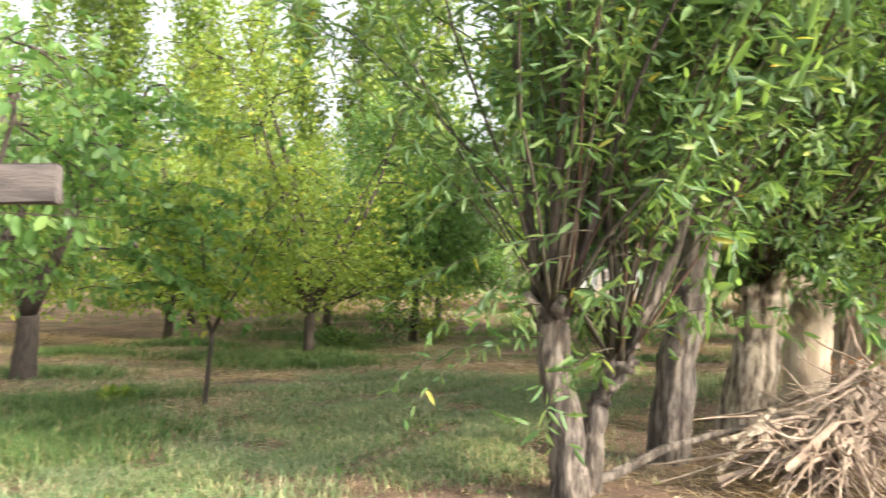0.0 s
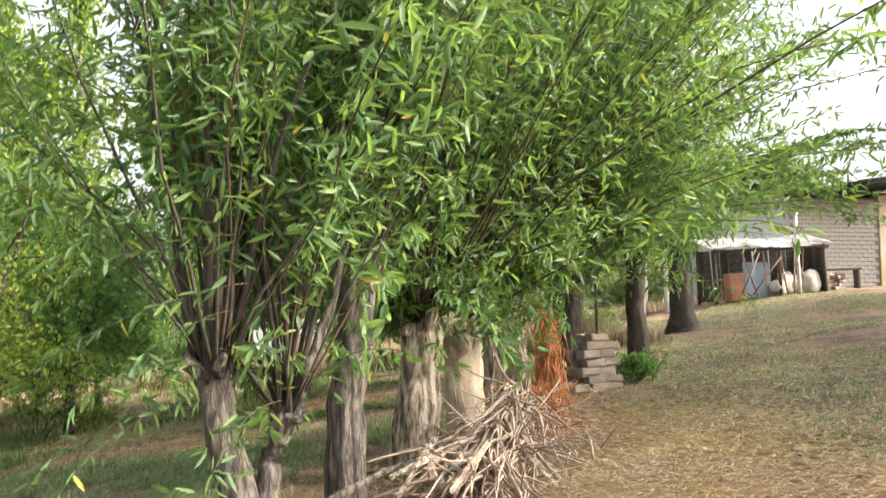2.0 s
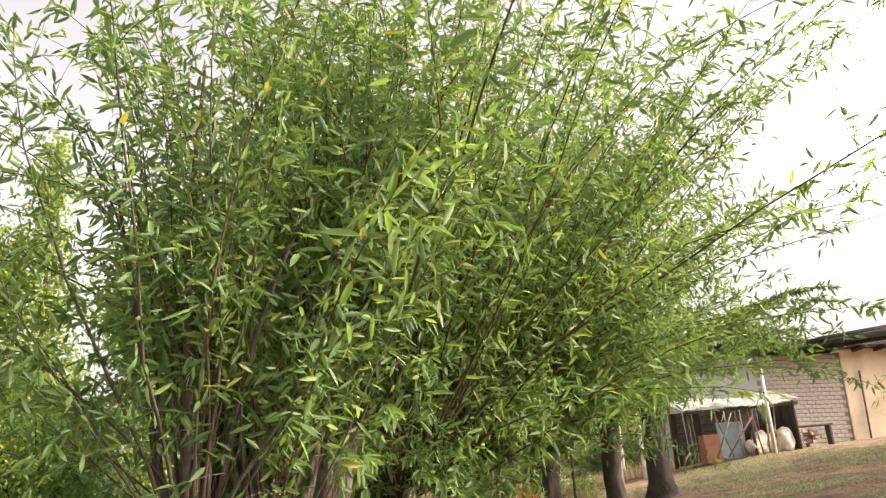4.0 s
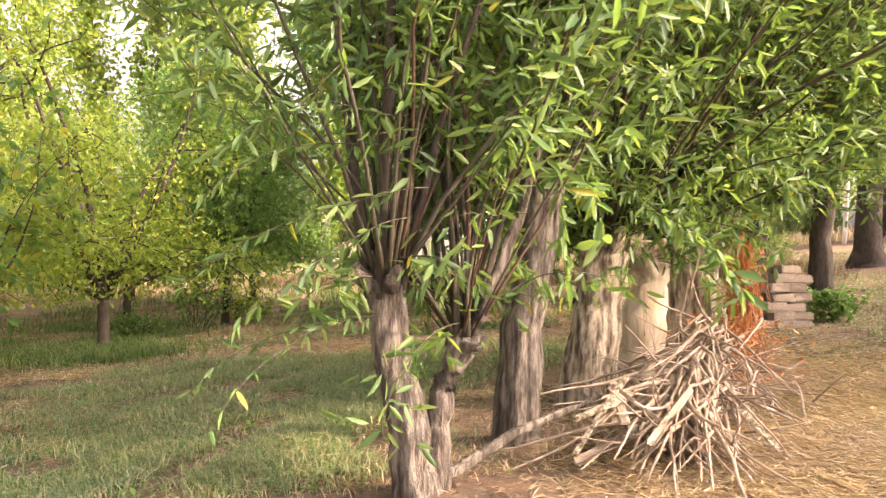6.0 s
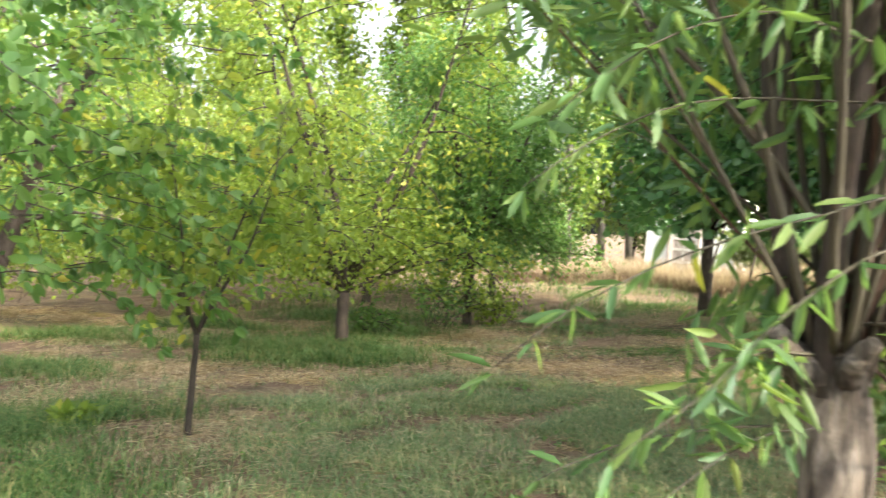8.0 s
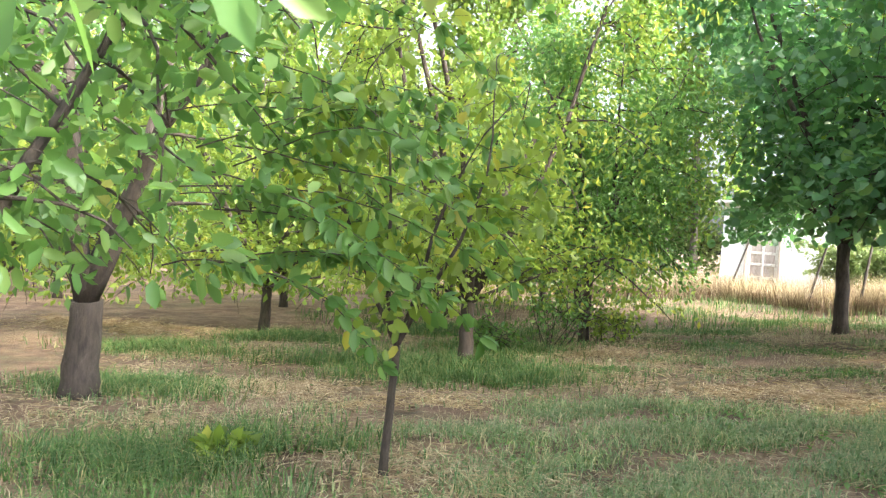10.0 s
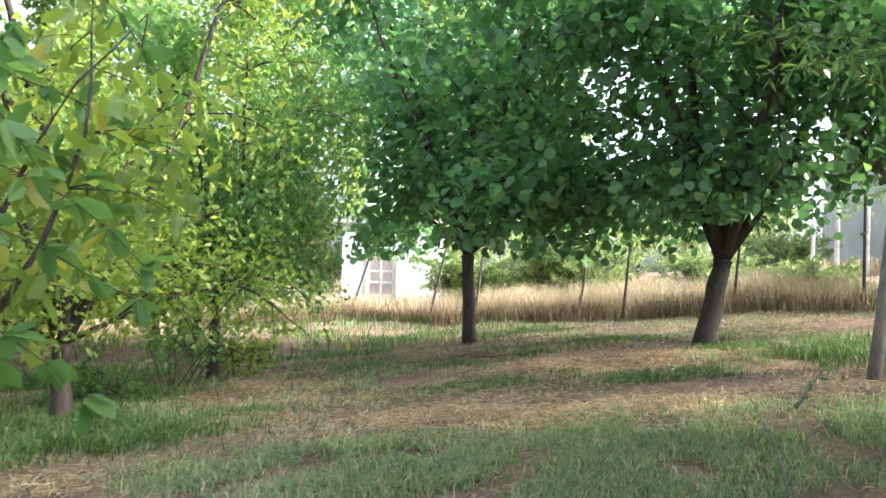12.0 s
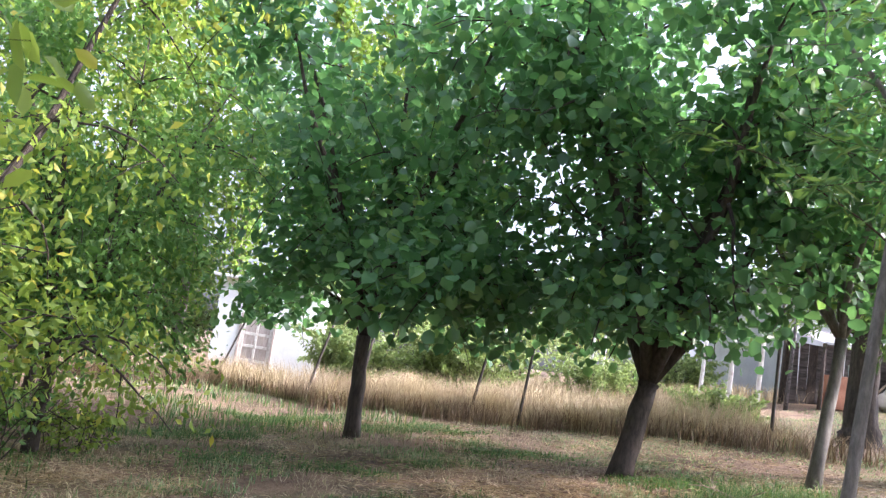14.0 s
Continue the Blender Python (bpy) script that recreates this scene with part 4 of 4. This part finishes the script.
# bricks of the bare wall
me = bpy.data.meshes.new("brick")
bm = box_bm(0.235, 0.03, 0.066, 0.005, True)
bm.to_mesh(me)
bm.free()
me.materials.append(BRICK)
row = 0
for z in np.arange(0.02, 3.28, 0.078 * 1.75):
    for i in range(11):
        x = -1.32 + i * 0.262 + (0.13 if row % 2 else 0)
        if x > 1.32:
            continue
        link("brick", me, core, m=pose(x, -0.135 + rng.normal(0, 0.004), z, 0, 0, rng.normal(0, 0.5)) @ Matrix.Diagonal((1.07, 1, 1.75, 1)))
    row += 1
t = Tubes()
t.add([(0, 0, 0), (0.02, 0, 2.5)], [0.03, 0.03], 7)
link("drain_pipe", t.mesh("drain_pipe", OLD_WOOD), house, m=pose(3.0, -0.1, 0.2))

lean = root("lean_to", 15.4, 20.9, None, "open lean-to with tin roof, full of junk", "shelter", turn=-14)
bm = bmesh.new()
cols, sag = 34, 0.06
vs = [[bm.verts.new((-1.7 + 3.4 * i / cols, -0.9 + 1.9 * j, 1.36 + 0.46 * j + 0.018 * math.sin(i * 1.57) + sag * math.sin(i * 0.21) + 0.05 * i / cols)) for j in (0, 0.5, 1)] for i in range(cols + 1)]
for i in range(cols):
    for j in range(2):
        bm.faces.new((vs[i][j], vs[i + 1][j], vs[i + 1][j + 1], vs[i][j + 1]))
bmesh.ops.solidify(bm, geom=bm.faces[:], thickness=0.012)
part("roof", bm, TIN, lean, "bent rusty corrugated tin sheets")
for x, y, h in ((-1.6, -0.75, 1.37), (0.2, -0.8, 1.37), (1.5, -0.75, 1.42), (-1.6, 0.9, 1.75), (1.5, 0.9, 1.8)):
    t = Tubes()
    t.add([(0, 0, -0.2), (0.03, 0, h)], [0.05, 0.04], 7, 0.12, x)
    link("post", t.mesh("post", DARK_BARK), lean, m=pose(x, y, 0))
for k in range(13):
    wall_piece(lean, "back_board", 0.235, 0.03, 1.55 + 0.1 * rng.random(), -1.5 + k * 0.25, 0.95, -0.1, OLD_WOOD if k % 3 else DARK_BARK, 0.004, rot=(0, rng.normal(0, 0.8), 0))
for k in range(6):
    wall_piece(lean, "side_board", 0.03, 0.27, 1.5, 1.56, -0.6 + k * 0.28, -0.1, DARK_BARK if k % 2 else OLD_WOOD, 0.004)
wall_piece(lean, "beam", 3.3, 0.07, 0.08, 0, -0.8, 1.28, DARK_BARK, rot=(0, -0.5, 0))
t = Tubes()
t.add([(0.65, -1.0, -0.1), (0.67, -1.0, 1.1), (0.70, -1.0, 2.35)], [0.05, 0.05, 0.045], 8, 0.05, 1)
link("pole", t.mesh("pole", WHITE_POST), lean, "tall whitewashed pole")
for k in range(9):
    t = Tubes()
    t.add([(0, 0, 0), (0.3, -0.05, 1.3)], [0.025, 0.02], 6, 0.1, k)
    link("leaning_stick", t.mesh("leaning_stick", STICK), lean, m=pose(-0.9 + 0.25 * k, -0.7 + rng.normal(0, 0.15), 0, rng.normal(0, 9), rng.normal(0, 14), 0))
board = root("blue_board", 15.0, 20.5, None, "faded blue painted board leaning in the lean-to", "board", turn=-10)
wall_piece(board, "board", 0.75, 0.04, 1.05, 0, 0, 0, BLUE_PAINT, rot=(-8, 0, 0))
cab = root("rusty_cabinet", 14.35, 20.7, None, "red-brown rusty box under the tin roof", "box", turn=-10)
wall_piece(cab, "body", 0.5, 0.4, 0.8, 0, 0, 0, RUST_PAINT, 0.02)
wall_piece(cab, "door", 0.42, 0.02, 0.7, 0, -0.212, 0.05, RUST_PAINT, 0.006)
for x, y, s in ((15.75, 20.3, 0.34), (16.4, 20.05, 0.36), (16.05, 20.25, 0.28), (15.5, 20.25, 0.25)):
    sack = root("sack", x, y, None, "pale bulging sack under the lean-to", "sack", "sacks in the lean-to")
    bm = bmesh.new()
    bmesh.ops.create_icosphere(bm, subdivisions=3, radius=1)
    for v in bm.verts:
        k = 1 + 0.34 * noise.noise(v.co * 1.6 + Vector((x, y, 0))) + 0.16 * noise.noise(v.co * 4.3 + Vector((y, x, 3)))
        v.co = Vector((v.co.x * 0.26 * k, v.co.y * 0.22 * k, max(v.co.z, -0.8) * s * k + 0.8 * s))
    for f in bm.faces:
        f.smooth = True
    part("bag", bm, CLOTH, sack)
bench = root("plank_bench", 17.3, 20.0, None, "rough plank bench against a heap of red bricks", "bench", turn=-14)
wall_piece(bench, "seat", 1.2, 0.3, 0.05, 0, 0, 0.55, OLD_WOOD)
for x in (-0.5, 0.5):
    wall_piece(bench, "leg", 0.07, 0.28, 0.55, x, 0, 0, OLD_WOOD)
heap = root("brick_heap", 17.1, 20.6, None, "heap of old red-brown bricks by the wall", "bricks", turn=-14)
for k in range(44):
    link("brick", brick_meshes[k % 4], heap, m=pose(rng.uniform(-0.8, 0.8), rng.uniform(-0.2, 0.3), 0.11 * (k // 9), rng.normal(0, 6), rng.normal(0, 6), rng.normal(0, 30)))
# porch logs over the yard
porch = root("log_porch", 11.3, 11.2, None, "dark rough log porch roof on a knotty pole", "porch", turn=-18)
t = Tubes()
t.add([(3.6, 0.15, 0.2), (3.62, 0.15, 1.4), (3.6, 0.15, 2.55)], [0.09, 0.08, 0.08], 9, 0.12, 2)
link("pole", t.mesh("pole", DARK_BARK), porch)
for k in range(5):
    t = Tubes()
    t.add([(-0.55 - 0.25 * (k % 2), 0, 0), (1.0, 0, 0.12), (4.0, 0.1, 0.35)], [0.05, 0.065, 0.07], 8, 0.1, k)
    link("log", t.mesh("log", DARK_BARK if k % 2 else OLD_WOOD), porch, m=pose(0, -0.25 + k * 0.2, 2.25 + 0.06 * (k % 3)))


# ---- grass ----
def scatter(n, x0, x1, y0, y1, rng):
    return np.column_stack([rng.uniform(x0, x1, n), rng.uniform(y0, y1, n)])


def thin(xy, scale, seed, lo):
    return xy[patchy(xy[:, 0], xy[:, 1], scale, seed) + rng.normal(0, 0.05, len(xy)) > lo]


def clump(n, cx, cy, sx, sy, rng):
    return np.column_stack([rng.normal(cx, sx, n), rng.normal(cy, sy, n)])


rng = np.random.default_rng(99)
def spotted(spots, each, rng):
    """Points gathered on patches given by centre and spread."""
    return np.concatenate([clump(int(each * sx * sy / 0.25), cx, cy, sx, sy, rng) for cx, cy, sx, sy in spots])


LUSH_SPOTS = ((-4.25, 12.5, 0.8, 0.5), (-3.4, 11.9, 0.5, 0.3), (-3.3, 14.4, 0.5, 0.4), (-6.3, 14.3, 0.6, 0.3), (-4.5, 7.9, 0.5, 0.28), (-3.8, 8.5, 0.35, 0.22), (-6.1, 10.1, 0.5, 0.3), (-3.6, 6.6, 0.6, 0.4), (-4.6, 16.4, 0.8, 0.4), (-2.8, 11.5, 0.5, 0.25), (-7.6, 12.8, 0.6, 0.3), (4.4, 12.4, 0.45, 0.4), (-3.4, 5.6, 0.5, 0.3))
TUFT_SPOTS = ((-1.0, 15.2, 0.6, 0.25), (0.7, 19.1, 0.7, 0.4), (0.5, 12.9, 0.5, 0.2), (3.0, 15.7, 0.6, 0.25), (2.0, 12.1, 0.5, 0.25), (4.2, 13.7, 0.4, 0.25), (1.2, 14.6, 0.6, 0.2), (-0.6, 17.2, 0.7, 0.3), (2.6, 18.0, 0.6, 0.3), (-1.9, 12.4, 0.3, 0.15))
MEADOW_SPOTS = ((-1.3, 9.95, 0.7, 0.35), (-0.3, 9.1, 0.8, 0.5), (0.3, 9.7, 0.7, 0.4), (-1.6, 10.3, 0.5, 0.25), (-1.7, 8.0, 0.5, 0.4), (-0.8, 6.5, 0.6, 0.6), (0.1, 6.5, 0.5, 0.6), (-0.2, 5.7, 0.5, 0.35), (1.5, 9.2, 0.7, 0.45), (-2.6, 9.2, 0.4, 0.2), (-1.5, 5.6, 0.5, 0.4), (0.5, 7.8, 0.7, 0.5), (-2.6, 5.3, 0.6, 0.4), (-1.9, 4.6, 0.7, 0.4))
STRAW_SPOTS = ((-4.6, 10.6, 0.6, 0.3), (-8.3, 14.6, 1.0, 0.4), (-2.0, 13.3, 0.5, 0.3), (-1.1, 12.8, 0.6, 0.25), (-0.2, 11.1, 0.5, 0.22), (-5.4, 9.0, 0.4, 0.2), (-0.7, 11.5, 0.6, 0.22), (0.45, 11.1, 0.6, 0.22), (1.0, 10.5, 0.5, 0.2), (-2.2, 14.1, 0.6, 0.25), (-3.0, 10.3, 0.5, 0.22), (-7.0, 12.6, 0.7, 0.35), (-5.0, 10.9, 0.5, 0.25), (2.8, 13.0, 0.6, 0.25), (-10.0, 14.7, 1.0, 0.4), (-2.4, 7.9, 0.4, 0.3), (1.6, 13.4, 0.5, 0.2))
tufts = thin(scatter(12000, -8, 4.5, 0.5, 17, rng), 0.7, 3.3, 0.62)
tufts = tufts[(tufts[:, 0] < 1.5 + 0.45 * (tufts[:, 1] - 4.5))]
tufts = tufts[(tufts[:, 1] < 10.3) | (patchy(tufts[:, 0], tufts[:, 1], 0.9, 5.2) > 0.6)]
xy = np.repeat(tufts, 7, 0) + rng.normal(0, 0.045, (len(tufts) * 7, 2))
blades("meadow_grass", xy, 0.10, 0.0045, GRASS, rng, 0.9, "short green grass in patches under the trees")
xy = thin(spotted(MEADOW_SPOTS, 5600, rng), 1.6, 8.8, 0.43)
blades("meadow_grass", xy, 0.10, 0.0040, GRASS, rng, 1.3, "thicker blue-green grass with dry stalks")
xy = thin(spotted(LUSH_SPOTS, 5200, rng), 1.8, 4.1, 0.40)
tufty = np.concatenate([thin(spotted(TUFT_SPOTS, 4600, rng), 2.0, 6.4, 0.44), *(clump(120, rng.uniform(-1.5, 5.5), rng.uniform(12.0, 20.5), 0.30, 0.10, rng) for k in range(22))])
blades("grass_tufts", tufty, 0.085, 0.005, LUSH, rng, 1.3, "small dark green grass tufts on bare soil")
blades("lush_grass", xy, 0.17, 0.0045, LUSH, rng, 1.2, "lush deep green weeds and grass round the trees")
def fence_line(x):
    return np.interp(x, (-8, 0.8, 2.0, 8.0, 11.0), (31.5, 26.6, 22.7, 16.3, 14.2))


fx = rng.uniform(-5, 8.8, 46000)
fy = fence_line(fx) - 0.6 + rng.gamma(1.8, 1.5, 46000) + 0.8 * (patchy(fx, fx, 0.9, 1.5) - 0.5)
xy = thin(np.column_stack([fx, fy]), 0.9, 2.2, 0.30)
low = patchy(xy[:, 0], xy[:, 1], 0.6, 6.6) > 0.5
blades("tall_dry_grass", xy[low], 0.72, 0.0045, DRY, rng, 0.85, "tall straw-coloured dry grass along the fence")
blades("tall_dry_grass", xy[~low], 0.46, 0.005, DRY, rng, 1.1, "lower bent dry grass along the fence")
xy = np.concatenate([thin(np.column_stack([fx, fy])[::5], 0.7, 7.7, 0.5), thin(scatter(9000, -8, 3, 17, 26, rng), 0.8, 1.9, 0.55)])
blades("fence_weeds", xy, 0.24, 0.008, LUSH, rng, 0.6, "green weeds between the dry fence grass")
xy = np.column_stack([fx[:12000], fence_line(fx[:12000]) - 0.25 + rng.normal(0.0, 0.55, 12000)])
blades("dead_weeds", thin(xy, 1.1, 3.9, 0.45), 0.42, 0.007, WEED, rng, 0.8, "brown dead weeds at the foot of the fence")
xy = np.concatenate([scatter(12000, -16, -4, 26, 33, rng), scatter(9000, 4, 16, 22, 33, rng)])
blades("tall_dry_grass", xy, 0.45, 0.010, DRY, rng, 0.6, "dry yellow field grass behind the orchard")
xy = np.concatenate([thin(scatter(60000, -7, 5, 5, 18, rng), 0.8, 9.1, 0.50), thin(scatter(24000, -8, 5, 16, 27, rng), 0.9, 2.4, 0.45)])
blades("dry_stubble", xy, 0.085, 0.0030, DRY, rng, 1.8, "cut dry stalks and straw on bare soil")
xy = thin(scatter(85000, 4.3, 17, 4, 21, rng), 0.45, 5.7, 0.44)
blades("yard_grass", xy, 0.06, 0.006, GRASS, rng, 1.6, "thin trodden grass in the yard")
def litter(name, xy, length, ratio, mat, label, rise=0.12):
    n = len(xy)
    a = rng.uniform(0, 6.283, n)
    P = np.column_stack([xy, height(xy[:, 0], xy[:, 1]) + rng.uniform(0.004, 0.03, n)])
    D = np.column_stack([np.cos(a), np.sin(a), rng.normal(0, rise, n)])
    return tagged(link(name, leaf_mesh(name, P, D, length, ratio, mat, rng, "kite", 0.9)), label, "straw", kind="stuff")


litter("straw", np.concatenate([clump(30000, 3.4, 5.4, 0.62, 0.8, rng), clump(9000, 2.7, 4.9, 0.5, 0.5, rng), clump(9000, 4.2, 6.9, 0.55, 0.8, rng)]), 0.11, 0.035, STRAW, "loose golden straw spilled beside the brushwood", 0.22)
litter("straw", thin(spotted(STRAW_SPOTS, 2400, rng), 1.8, 7.3, 0.40), 0.13, 0.045, STRAW, "bright cut straw lying in patches on the soil", 0.2)
litter("straw", thin(scatter(26000, 4.0, 15, 4, 19, rng), 0.6, 3.1, 0.48), 0.09, 0.05, STRAW, "thin trodden straw in the yard")
litter("straw", thin(scatter(40000, -7.5, 7, 0, 19, rng), 0.7, 12.3, 0.45), 0.12, 0.045, STRAW, "flat dry straw lying on the orchard soil")
litter("ground_weeds", thin(np.concatenate([spotted(LUSH_SPOTS, 420, rng), spotted(MEADOW_SPOTS, 260, rng), spotted(TUFT_SPOTS, 300, rng)]), 1.5, 2.7, 0.45), 0.055, 0.6, CHERRY, "small low green weeds in the grass", 0.5)
litter("fallen_leaf_litter", thin(scatter(24000, -7, 8, 0, 19, rng), 0.9, 15.1, 0.42), 0.055, 0.5, WEED, "brown fallen leaves on the soil")
dead = root("dead_branch", 4.25, 13.0, None, "small bare dead branch lying on the soil", "branch")
for k in range(6):
    link("stick", STICKS[k], dead, m=Matrix.Translation((rng.normal(0, 0.1), rng.normal(0, 0.1), 0.04)) @ Euler((0, radians(-12), rng.uniform(0, 6))).to_matrix().to_4x4() @ Matrix.Diagonal((0.5, 1, 1, 1)))
